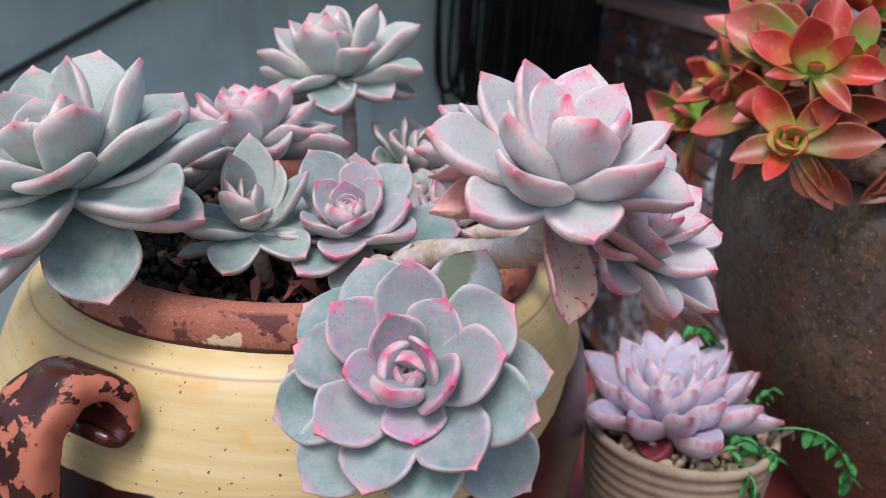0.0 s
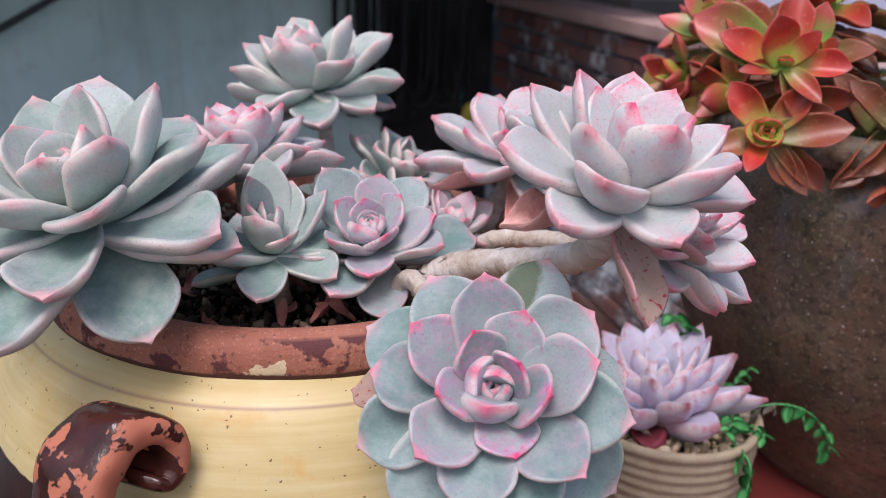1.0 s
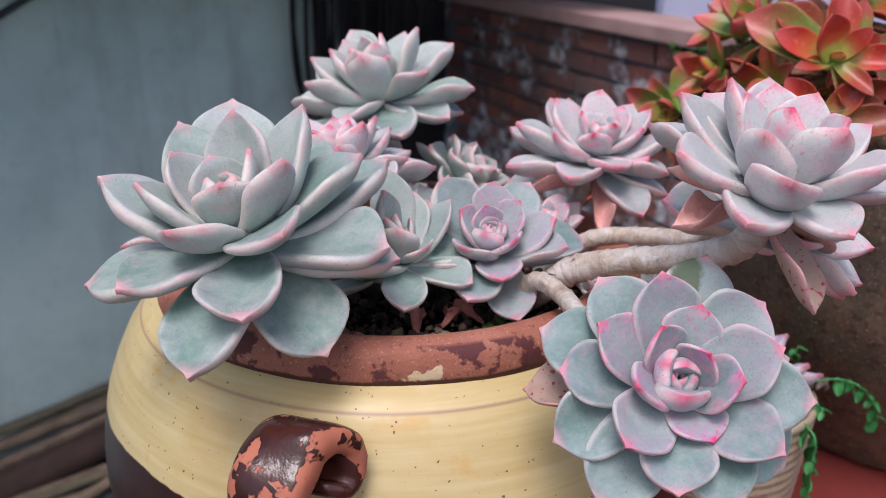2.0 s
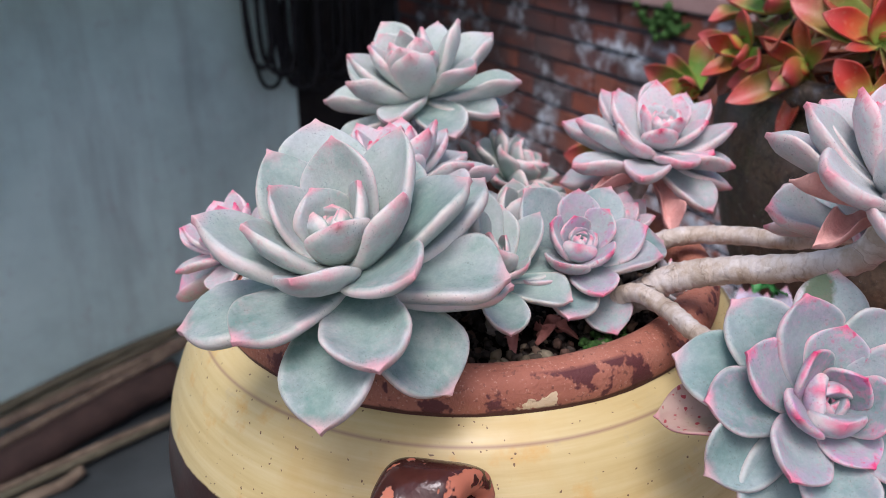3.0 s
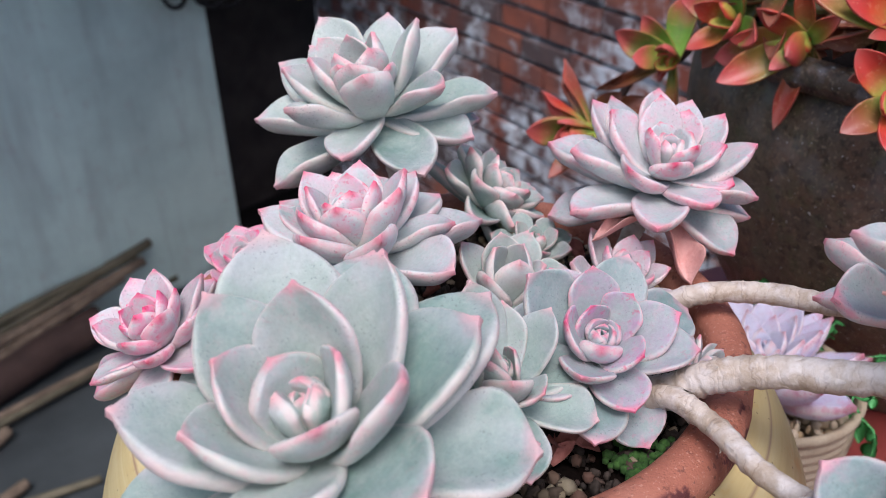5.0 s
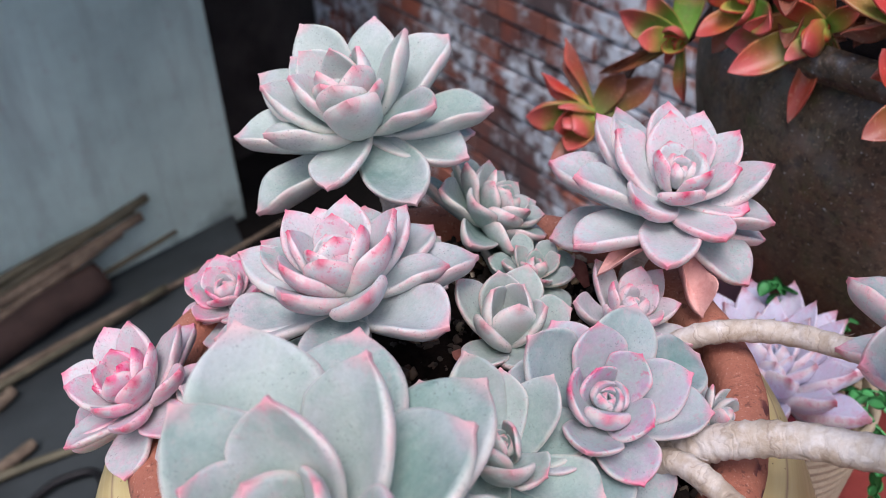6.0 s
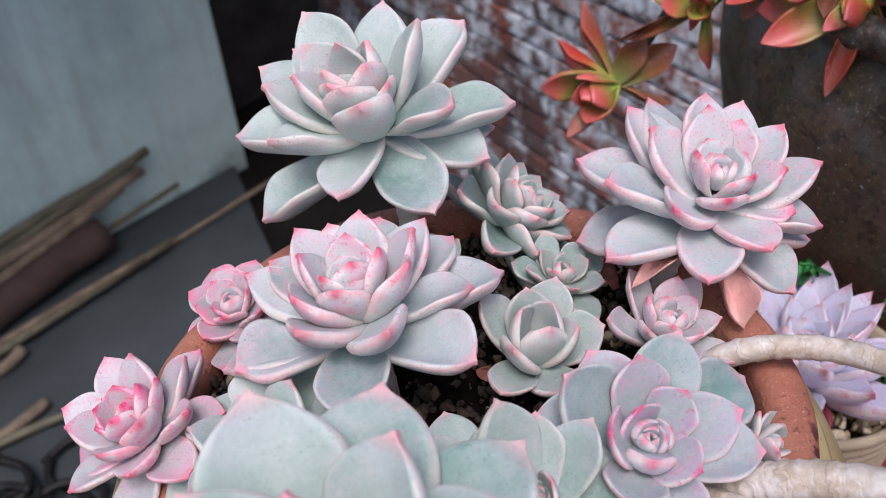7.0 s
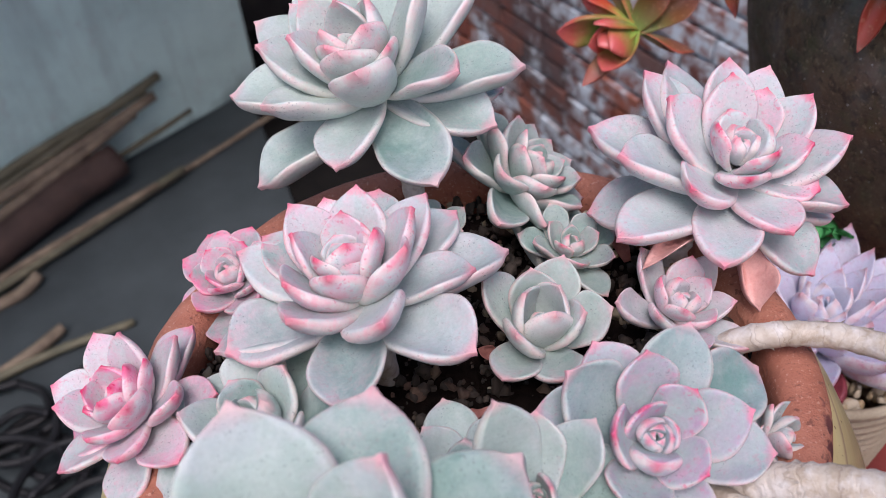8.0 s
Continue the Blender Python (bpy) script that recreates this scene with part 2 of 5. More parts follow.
    brown = mix(nt, blotch(nt, 26.0, 0.66, 0.70, vector=coord), brown, (0.30, 0.10, 0.06))
    col = mix(nt, below, yellow, brown)
    nt.links.new(col, bsdf.inputs["Base Color"])
    rough = mix(nt, below, grey(0.42), grey(0.32))
    nt.links.new(rough, bsdf.inputs["Roughness"])
    bump(nt, bsdf, maths(nt, "ADD", maths(nt, "MULTIPLY", streak, 0.35), maths(nt, "MULTIPLY", noise_of(nt, 160.0, 3.0, 0.6, coord), 0.5)), 0.25, 0.0012)
    return m


def rim_material():
    m, nt, bsdf = material("terracotta")
    coord = nt.nodes.new("ShaderNodeTexCoord").outputs["Object"]
    sep = nt.nodes.new("ShaderNodeSeparateXYZ")
    nt.links.new(coord, sep.inputs[0])
    x, y, z = sep.outputs
    clay = ramp(nt, noise_of(nt, 24.0, 5.0, 0.6, coord), [(0.25, (0.27, 0.090, 0.055)), (0.5, (0.37, 0.135, 0.085)), (0.75, (0.46, 0.20, 0.135))])
    clay = mix(nt, maths(nt, "MULTIPLY", blotch(nt, 240.0, 0.60, 0.68, 3.0, coord), 0.7), clay, (0.13, 0.05, 0.035))
    clay = mix(nt, maths(nt, "MULTIPLY", blotch(nt, 520.0, 0.60, 0.70, 2.0, coord), 0.5), clay, (0.62, 0.36, 0.27))
    clay = mix(nt, maths(nt, "MULTIPLY", blotch(nt, 9.0, 0.60, 0.75, vector=coord), 0.5), clay, (0.20, 0.085, 0.055))
    radius = maths(nt, "SQRT", maths(nt, "ADD", maths(nt, "MULTIPLY", x, x), maths(nt, "MULTIPLY", y, y)))
    outer = maths(nt, "MULTIPLY", maths(nt, "SUBTRACT", radius, 0.1585), 500.0, True)
    front = maths(nt, "MULTIPLY", maths(nt, "SUBTRACT", -0.06, y), 30.0, True)
    flake = blotch(nt, 42.0, 0.515, 0.55, 4.0, coord)
    flake = maths(nt, "MULTIPLY", maths(nt, "MULTIPLY", flake, outer), front)
    col = mix(nt, flake, clay, (0.11, 0.030, 0.030))
    # a splash of pale glaze, and the dark lower lip
    spot = nt.nodes.new("ShaderNodeVectorMath")
    spot.operation = "DISTANCE"
    flat = nt.nodes.new("ShaderNodeMapping")
    flat.inputs["Scale"].default_value = (1.0, 1.0, 2.4)
    nt.links.new(coord, flat.inputs[0])
    spot.inputs[1].default_value = (-0.012, -0.164, 0.288 * 2.4)
    nt.links.new(flat.outputs[0], spot.inputs[0])
    near = maths(nt, "SUBTRACT", 1.0, maths(nt, "MULTIPLY", spot.outputs["Value"], 40.0))
    splash = ramp(nt, maths(nt, "ADD", near, maths(nt, "MULTIPLY", maths(nt, "SUBTRACT", noise_of(nt, 95.0, 3.0, 0.6, coord), 0.5), 1.9)), [(0.46, grey(0)), (0.52, grey(1))])
    col = mix(nt, splash, col, (0.70, 0.56, 0.36))
    lip = maths(nt, "MULTIPLY", maths(nt, "SUBTRACT", maths(nt, "ADD", 0.2835, maths(nt, "MULTIPLY", noise_of(nt, 40.0, 3.0, 0.5, coord), 0.005)), z), 700.0, True)
    col = mix(nt, maths(nt, "MULTIPLY", lip, outer), col, (0.075, 0.022, 0.016))
    nt.links.new(col, bsdf.inputs["Base Color"])
    bsdf.inputs["Roughness"].default_value = 0.72
    bump(nt, bsdf, maths(nt, "ADD", noise_of(nt, 60.0, 5.0, 0.65, coord), maths(nt, "MULTIPLY", noise_of(nt, 380.0, 3.0, 0.6, coord), 0.6)), 0.8, 0.002)
    return m


def handle_material():
    m, nt, bsdf = material("chipped_glaze")
    place = geometry_position(nt)
    dark = ramp(nt, noise_of(nt, 40.0, 4.0, 0.6, place), [(0.3, (0.022, 0.008, 0.007)), (0.7, (0.085, 0.024, 0.017))])
    across = node(nt, "ShaderNodeAttribute", attribute_name="across").outputs["Fac"]
    chips = maths(nt, "ADD", noise_of(nt, 34.0, 4.0, 0.62, place), maths(nt, "MULTIPLY", ramp(nt, across, [(0.35, grey(0)), (0.85, grey(1))]), 0.10))
    worn = ramp(nt, chips, [(0.555, grey(0)), (0.57, grey(1))])
    col = mix(nt, worn, dark, (0.46, 0.15, 0.085))
    haze = blotch(nt, 22.0, 0.60, 0.70, 4.0, place)
    col = mix(nt, maths(nt, "MULTIPLY", haze, 0.5), col, (0.20, 0.15, 0.16))
    nt.links.new(col, bsdf.inputs["Base Color"])
    nt.links.new(mix(nt, worn, grey(0.22), grey(0.7)), bsdf.inputs["Roughness"])
    bump(nt, bsdf, maths(nt, "ADD", maths(nt, "MULTIPLY", worn, -0.6), noise_of(nt, 130.0, 3.0, 0.6, place)), 0.4, 0.0012)
    return m


def grit_material(name, stops, rough=0.85):
    m, nt, bsdf = material(name)
    island = nt.nodes.new("ShaderNodeNewGeometry").outputs["Random Per Island"]
    place = geometry_position(nt)
    col = ramp(nt, island, stops)
    col = mix(nt, maths(nt, "MULTIPLY", noise_of(nt, 500.0, 3.0, 0.6, place), 0.5), col, (0.060, 0.045, 0.032))
    nt.links.new(col, bsdf.inputs["Base Color"])
    bsdf.inputs["Roughness"].default_value = rough
    bump(nt, bsdf, noise_of(nt, 700.0, 3.0, 0.6, place), 0.5, 0.0006)
    return m


def brick_material(name, stops, grime):
    """Old masonry: each piece its own colour, the far end's shade painted in as dark patches, a bluish limewash left in
    patches, most of it low on the wall and towards the near end.
    """
    m, nt, bsdf = material(name)
    info = nt.nodes.new("ShaderNodeObjectInfo")
    place = geometry_position(nt)
    xyz = nt.nodes.new("ShaderNodeSeparateXYZ")
    nt.links.new(place, xyz.inputs[0])
    far = maths(nt, "MULTIPLY", xyz.outputs[1], 0.5)
    low = maths(nt, "MULTIPLY", xyz.outputs[2], -1.0)
    base = ramp(nt, info.outputs["Random"], stops)
    base = mix(nt, maths(nt, "MULTIPLY", noise_of(nt, 40.0, 5.0, 0.65, place), 0.6), base, grime)
    # shade near the recess put into the colour, in broad grey patches
    recess_shade = maths(nt, "MULTIPLY", blotch(nt, 3.0, 0.34, 0.56, 4.0, place), ramp(nt, far, [(0.55, grey(0.1)), (0.85, grey(1))]))
    base = mix(nt, maths(nt, "MULTIPLY", recess_shade, 0.75), base, (0.075, 0.068, 0.072))
    wash = maths(nt, "ADD", noise_of(nt, 6.0, 6.0, 0.62, place), ramp(nt, low, [(0.0, grey(0.01)), (0.35, grey(0.10))]))
    wash = maths(nt, "SUBTRACT", wash, ramp(nt, far, [(0.60, grey(0)), (0.95, grey(0.09))]))
    chalk = ramp(nt, wash, [(0.46, grey(0)), (0.57, grey(1))])
    chalk = maths(nt, "MULTIPLY", chalk, blotch(nt, 22.0, 0.40, 0.58, 5.0, place))
    base = mix(nt, maths(nt, "MULTIPLY", chalk, 0.95), base, (0.68, 0.75, 0.81))
    nt.links.new(base, bsdf.inputs["Base Color"])
    bsdf.inputs["Roughness"].default_value = 0.9
    bump(nt, bsdf, noise_of(nt, 90.0, 5.0, 0.65, place), 0.7, 0.004)
    return m


def concrete_material():
    m, nt, bsdf = material("cement_render")
    place = geometry_position(nt)
    col = ramp(nt, noise_of(nt, 2.2, 6.0, 0.62, place), [(0.25, (0.40, 0.54, 0.52)), (0.5, (0.55, 0.73, 0.69)), (0.78, (0.68, 0.86, 0.81))])
    stretch = nt.nodes.new("ShaderNodeMapping")
    stretch.inputs["Scale"].default_value = (5.0, 5.0, 0.8)
    nt.links.new(place, stretch.inputs[0])
    run = blotch(nt, 1.5, 0.50, 0.75, 5.0, stretch.outputs[0])
    col = mix(nt, maths(nt, "MULTIPLY", run, 0.4), col, (0.21, 0.24, 0.25))
    col = mix(nt, maths(nt, "MULTIPLY", blotch(nt, 22.0, 0.58, 0.72, 4.0, place), 0.35), col, (0.44, 0.47, 0.47))
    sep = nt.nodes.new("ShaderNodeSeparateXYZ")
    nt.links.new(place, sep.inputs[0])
    # darker towards the foot, with an uneven upper edge
    foot_height = maths(nt, "ADD", sep.outputs[2], maths(nt, "MULTIPLY", noise_of(nt, 3.5, 5.0, 0.6, place), 0.55))
    col = mix(nt, ramp(nt, maths(nt, "MULTIPLY", foot_height, -1.0), [(0.80, grey(0)), (1.18, grey(0.92))]), col, (0.060, 0.078, 0.078))
    nt.links.new(col, bsdf.inputs["Base Color"])
    bsdf.inputs["Roughness"].default_value = 0.85
    bump(nt, bsdf, noise_of(nt, 30.0, 6.0, 0.65, place), 0.5, 0.006)
    return m


def dark_pot_material():
    m, nt, bsdf = material("stoneware")
    coord = nt.nodes.new("ShaderNodeTexCoord").outputs["Object"]
    z = nt.nodes.new("ShaderNodeSeparateXYZ")
    nt.links.new(coord, z.inputs[0])
    col = ramp(nt, noise_of(nt, 16.0, 8.0, 0.75, coord), [(0.30, (0.046, 0.036, 0.025)), (0.5, (0.105, 0.076, 0.050)), (0.70, (0.19, 0.132, 0.084))])
    col = mix(nt, maths(nt, "MULTIPLY", blotch(nt, 34.0, 0.48, 0.66, 6.0, coord), 0.45), col, (0.17, 0.076, 0.038))
    col = mix(nt, maths(nt, "MULTIPLY", blotch(nt, 47.0, 0.50, 0.66, 6.0, coord), 0.55), col, (0.075, 0.085, 0.036))
    # pitted and speckled skin
    col = mix(nt, maths(nt, "MULTIPLY", blotch(nt, 130.0, 0.52, 0.62, 5.0, coord), 0.70), col, (0.020, 0.015, 0.012))
    col = mix(nt, maths(nt, "MULTIPLY", blotch(nt, 300.0, 0.58, 0.66, 3.0, coord), 0.65), col, (0.26, 0.20, 0.13))
    # blue-grey mineral bloom, thickest under the rim
    high = ramp(nt, z.outputs[2], [(0.22, grey(0.0)), (0.31, grey(0.35)), (0.35, grey(1.0))])
    bloom = maths(nt, "MULTIPLY", blotch(nt, 30.0, 0.47, 0.64, 7.0, coord), maths(nt, "ADD", 0.04, maths(nt, "MULTIPLY", high, 0.55)))
    col = mix(nt, bloom, col, (0.27, 0.29, 0.32))
    col = mix(nt, blotch(nt, 240.0, 0.71, 0.74, 1.5, coord), col, (0.42, 0.43, 0.42))
    nt.links.new(col, bsdf.inputs["Base Color"])
    nt.links.new(ramp(nt, noise_of(nt, 60.0, 4.0, 0.6, coord), [(0.35, grey(0.36)), (0.65, grey(0.62))]), bsdf.inputs["Roughness"])
    bump(nt, bsdf, maths(nt, "ADD", noise_of(nt, 55.0, 5.0, 0.65, coord), maths(nt, "MULTIPLY", noise_of(nt, 260.0, 4.0, 0.65, coord), 0.5)), 0.6, 0.003)
    return m


def stem_material():
    """Papery bark, cream to brown, ringed with leaf scars along its run."""
    m, nt, bsdf = material("woody_stem")
    place = geometry_position(nt)
    run = node(nt, "ShaderNodeAttribute", attribute_name="run").outputs["Fac"]
    sway = maths(nt, "ADD", run, maths(nt, "MULTIPLY", noise_of(nt, 80.0, 3.0, 0.6, place), 0.016))
    at = nt.nodes.new("ShaderNodeCombineXYZ")
    nt.links.new(sway, at.inputs[0])
    rings = noise_of(nt, 420.0, 2.0, 0.6, at.outputs[0])
    zones = noise_of(nt, 70.0, 2.0, 0.5, at.outputs[0])
    col = ramp(nt, noise_of(nt, 65.0, 5.0, 0.65, place), [(0.28, (0.30, 0.22, 0.15)), (0.46, (0.52, 0.44, 0.35)), (0.70, (0.70, 0.66, 0.60))])
    col = mix(nt, maths(nt, "MULTIPLY", ramp(nt, zones, [(0.44, grey(0)), (0.60, grey(1))]), 0.45), col, (0.33, 0.26, 0.18))
    col = mix(nt, maths(nt, "MULTIPLY", ramp(nt, rings, [(0.54, grey(0)), (0.64, grey(1))]), 0.45), col, (0.20, 0.14, 0.10))
    col = mix(nt, maths(nt, "MULTIPLY", blotch(nt, 75.0, 0.46, 0.62, 5.0, place), 0.60), col, (0.74, 0.72, 0.70))
    nt.links.new(col, bsdf.inputs["Base Color"])
    nt.links.new(ramp(nt, noise_of(nt, 90.0, 3.0, 0.6, place), [(0.4, grey(0.36)), (0.6, grey(0.62))]), bsdf.inputs["Roughness"])
    bump(nt, bsdf, maths(nt, "ADD", noise_of(nt, 150.0, 4.0, 0.65, place), maths(nt, "MULTIPLY", rings, -0.8)), 0.60, 0.0014)
    return m


def old_leaf_material():
    m, nt, bsdf = material("old_leaf")
    place = geometry_position(nt)
    col = ramp(nt, noise_of(nt, 40.0, 4.0, 0.6, place), [(0.3, (0.36, 0.23, 0.18)), (0.7, (0.52, 0.37, 0.30))])
    col = mix(nt, maths(nt, "MULTIPLY", blotch(nt, 420.0, 0.60, 0.68, 2.0, place), 0.5), col, (0.28, 0.12, 0.10))
    col = mix(nt, maths(nt, "MULTIPLY", blotch(nt, 60.0, 0.48, 0.62, 4.0, place), 0.5), col, (0.34, 0.30, 0.20))
    col = mix(nt, blotch(nt, 420.0, 0.70, 0.74, 0.0, place), col, (0.36, 0.04, 0.05))
    edge = node(nt, "ShaderNodeAttribute", attribute_name="edge").outputs["Fac"]
    col = mix(nt, maths(nt, "MULTIPLY", ramp(nt, edge, [(0.85, grey(0)), (1.0, grey(1))]), 0.7), col, (0.66, 0.30, 0.33))
    nt.links.new(col, bsdf.inputs["Base Color"])
    bsdf.inputs["Roughness"].default_value = 0.6
    bump(nt, bsdf, noise_of(nt, 300.0, 3.0, 0.6, place), 0.2, 0.0006)
    return m


LEAF_GREEN = leaf_material("leaf_green", (0.105, 0.215, 0.185), (0.74, 0.80, 0.74), (0.82, 0.27, 0.36), (0.64, 0.05, 0.14), (0.60, 0.38, 0.42), lilac=(0.62, 0.57, 0.63))
LEAF_PINK = leaf_material("leaf_pink", (0.140, 0.240, 0.225), (0.80, 0.84, 0.82), (0.83, 0.24, 0.34), (0.68, 0.035, 0.13), (0.78, 0.38, 0.49), lilac=(0.58, 0.58, 0.63))
LEAF_ROSE = leaf_material("leaf_rose", (0.170, 0.250, 0.240), (0.82, 0.82, 0.82), (0.84, 0.16, 0.32), (0.70, 0.03, 0.14), (0.84, 0.20, 0.38), lilac=(0.70, 0.52, 0.62))
LEAF_MAUVE = leaf_material("leaf_mauve", (0.072, 0.195, 0.172), (0.72, 0.75, 0.75), (0.80, 0.23, 0.36), (0.66, 0.03, 0.15), (0.52, 0.25, 0.44), lilac=(0.38, 0.41, 0.45))
LEAF_SCAR = leaf_material("leaf_scarred", (0.110, 0.260, 0.250), (0.60, 0.62, 0.60), (0.60, 0.22, 0.30), (0.50, 0.03, 0.12), (0.40, 0.30, 0.36), True)
LEAF_PURPLE = leaf_material("leaf_purple", (0.38, 0.42, 0.55), (0.78, 0.74, 0.83), (0.56, 0.10, 0.24), (0.34, 0.010, 0.05), (0.62, 0.38, 0.58))
LEAF_DRY = plain_material("dry_leaf", (0.72, 0.30, 0.26), (0.86, 0.50, 0.45), 90, 0.6, 0.8, 400)
LEAF_FALLEN = plain_material("fallen_leaf", (0.20, 0.060, 0.048), (0.42, 0.17, 0.14), 120, 0.7, 0.8, 400)
LEAF_OLD = old_leaf_material()
LEAF_WINE = plain_material("wine_leaf", (0.14, 0.018, 0.028), (0.30, 0.055, 0.075), 70, 0.45, 0.3, 400)
LEAF_RED = red_leaf_material()
FERN = plain_material("fern_green", (0.05, 0.30, 0.075), (0.10, 0.44, 0.14), 120, 0.5, 0.2)
FERN_DEAD = plain_material("withered_frond", (0.22, 0.19, 0.16), (0.36, 0.31, 0.27), 120, 0.7, 0.4)
TERRACOTTA = rim_material()
GLAZE = glaze_material()
HANDLE = handle_material()
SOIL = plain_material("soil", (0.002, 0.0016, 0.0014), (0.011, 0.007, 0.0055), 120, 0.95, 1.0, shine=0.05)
GRIT = grit_material("grit", [(0.0, (0.012, 0.009, 0.007)), (0.60, (0.034, 0.023, 0.017)), (0.78, (0.10, 0.048, 0.032)), (0.90, (0.15, 0.11, 0.07)), (0.97, (0.26, 0.22, 0.14)), (1.0, (0.34, 0.30, 0.22))])
GRAVEL = grit_material("gravel", [(0.0, (0.42, 0.30, 0.16)), (0.5, (0.58, 0.46, 0.29)), (1.0, (0.66, 0.56, 0.42))])
PEBBLE = grit_material("pebble", [(0.0, (0.030, 0.022, 0.015)), (0.5, (0.085, 0.062, 0.038)), (0.8, (0.18, 0.15, 0.09)), (1.0, (0.28, 0.25, 0.17))])
WATER, _, drop = material("water")
drop.inputs["Base Color"].default_value = (1, 1, 1, 1)
drop.inputs["Roughness"].default_value = 0.03
drop.inputs["IOR"].default_value = 1.33
drop.inputs["Transmission Weight"].default_value = 1.0
STEM = stem_material()
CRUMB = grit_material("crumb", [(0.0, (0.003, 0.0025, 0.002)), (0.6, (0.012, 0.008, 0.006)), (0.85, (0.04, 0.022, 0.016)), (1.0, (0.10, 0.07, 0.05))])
DARK_POT = dark_pot_material()
SMALL_POT = plain_material("ribbed_clay", (0.33, 0.26, 0.17), (0.44, 0.37, 0.26), 60, 0.85, 0.5, 500)
RED_TILE = plain_material("red_floor", (0.17, 0.028, 0.024), (0.27, 0.055, 0.045), 12, 0.42, 0.25)
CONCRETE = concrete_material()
GROUND = plain_material("wet_ground", (0.030, 0.037, 0.040), (0.065, 0.078, 0.082), 3.0, 0.55, 0.4, shine=0.3)
DARK = plain_material("near_black", (0.006, 0.006, 0.006), (0.016, 0.014, 0.013), 8.0, 0.9, shine=0.08)
# the recess's shade as a near-black base colour
RECESS_SHADE = plain_material("recess_shade", (0.022, 0.020, 0.021), (0.075, 0.066, 0.062), 5.0, 0.9, shine=0.1)
BRICK = brick_material("brick", [(0.0, (0.17, 0.06, 0.05)), (0.25, (0.38, 0.10, 0.06)), (0.6, (0.52, 0.16, 0.09)), (0.88, (0.32, 0.14, 0.11)), (1.0, (0.10, 0.10, 0.11))], (0.085, 0.035, 0.028))
MORTAR = brick_material("mortar", [(0.0, (0.16, 0.18, 0.20)), (1.0, (0.20, 0.22, 0.24))], (0.09, 0.10, 0.11))
COPING = plain_material("painted_coping", (0.36, 0.22, 0.20), (0.50, 0.34, 0.31), 8, 0.8)
WOOD = plain_material("weathered_wood", (0.09, 0.065, 0.045), (0.26, 0.20, 0.14), 20, 0.85)
BAMBOO = plain_material("old_bamboo", (0.065, 0.065, 0.040), (0.17, 0.15, 0.095), 14, 0.7)
BARK = plain_material("bark", (0.040, 0.024, 0.020), (0.075, 0.044, 0.036), 14, 0.9, 0.8)
CABLE = plain_material("black_cable", (0.006, 0.006, 0.007), (0.014, 0.014, 0.016), 30, 0.5, shine=0.25)
YELLOW = plain_material("yellow_plastic", (0.45, 0.33, 0.03), (0.55, 0.42, 0.06), 30, 0.5)
TEAL = plain_material("teal_plastic", (0.01, 0.12, 0.11), (0.02, 0.20, 0.17), 30, 0.5)
PALE = plain_material("pale_wall", (0.50, 0.52, 0.70), (0.58, 0.60, 0.78), 3, 0.8)
MOSS = plain_material("moss", (0.012, 0.05, 0.008), (0.04, 0.12, 0.018), 200, 0.9, 1.0)


# ---- mesh tools ----
def mesh_object(name, bm, mat, parent=None, label="", smooth=True):
    me = bpy.data.meshes.new(name)
    bm.normal_update()
    bm.to_mesh(me)
    bm.free()
    if smooth:
        me.polygons.foreach_set("use_smooth", [True] * len(me.polygons))
    me.materials.append(mat)
    ob = new(name, me)
    if parent is not None:
        ob.parent = parent
    if label:
        tagged(ob, label)
    return ob


part = mesh_object


def lathe(profile, steps=96, closed=False):
    bm = bmesh.new()
    rings = []
    for r, z in profile:
        rings.append([bm.verts.new((r * math.cos(2 * math.pi * k / steps), r * math.sin(2 * math.pi * k / steps), z)) for k in range(steps)])
    for a, b in zip(rings, rings[1:]):
        for k in range(steps):
            bm.faces.new((a[k], a[(k + 1) % steps], b[(k + 1) % steps], b[k]))
    if closed:
        bm.faces.new(list(reversed(rings[0])))
        bm.faces.new(rings[-1])
    return bm


def box(sx, sy, sz, bevel=0.0, at=(0, 0, 0)):
    bm = bmesh.new()
    bmesh.ops.create_cube(bm, size=1, matrix=Matrix.Translation(at) @ Matrix.Diagonal((sx, sy, sz, 1)))
    if bevel:
        bmesh.ops.bevel(bm, geom=bm.edges[:], offset=bevel, segments=2, affect="EDGES", profile=0.6)
    return bm


def smooth_path(points, steps):
    """Points on a curve through the given ones (Catmull-Rom)."""
    p = [Vector(q) for q in points]
    p = [2 * p[0] - p[1], *p, 2 * p[-1] - p[-2]]
    out = []
    for a, b, c, d in zip(p, p[1:], p[2:], p[3:]):
        for k in range(steps):
            t = k / steps
            out.append(0.5 * (2 * b + (c - a) * t + (2 * a - 5 * b + 4 * c - d) * t * t + (3 * b - a - 3 * c + d) * t ** 3))
    out.append(p[-2])
    return out


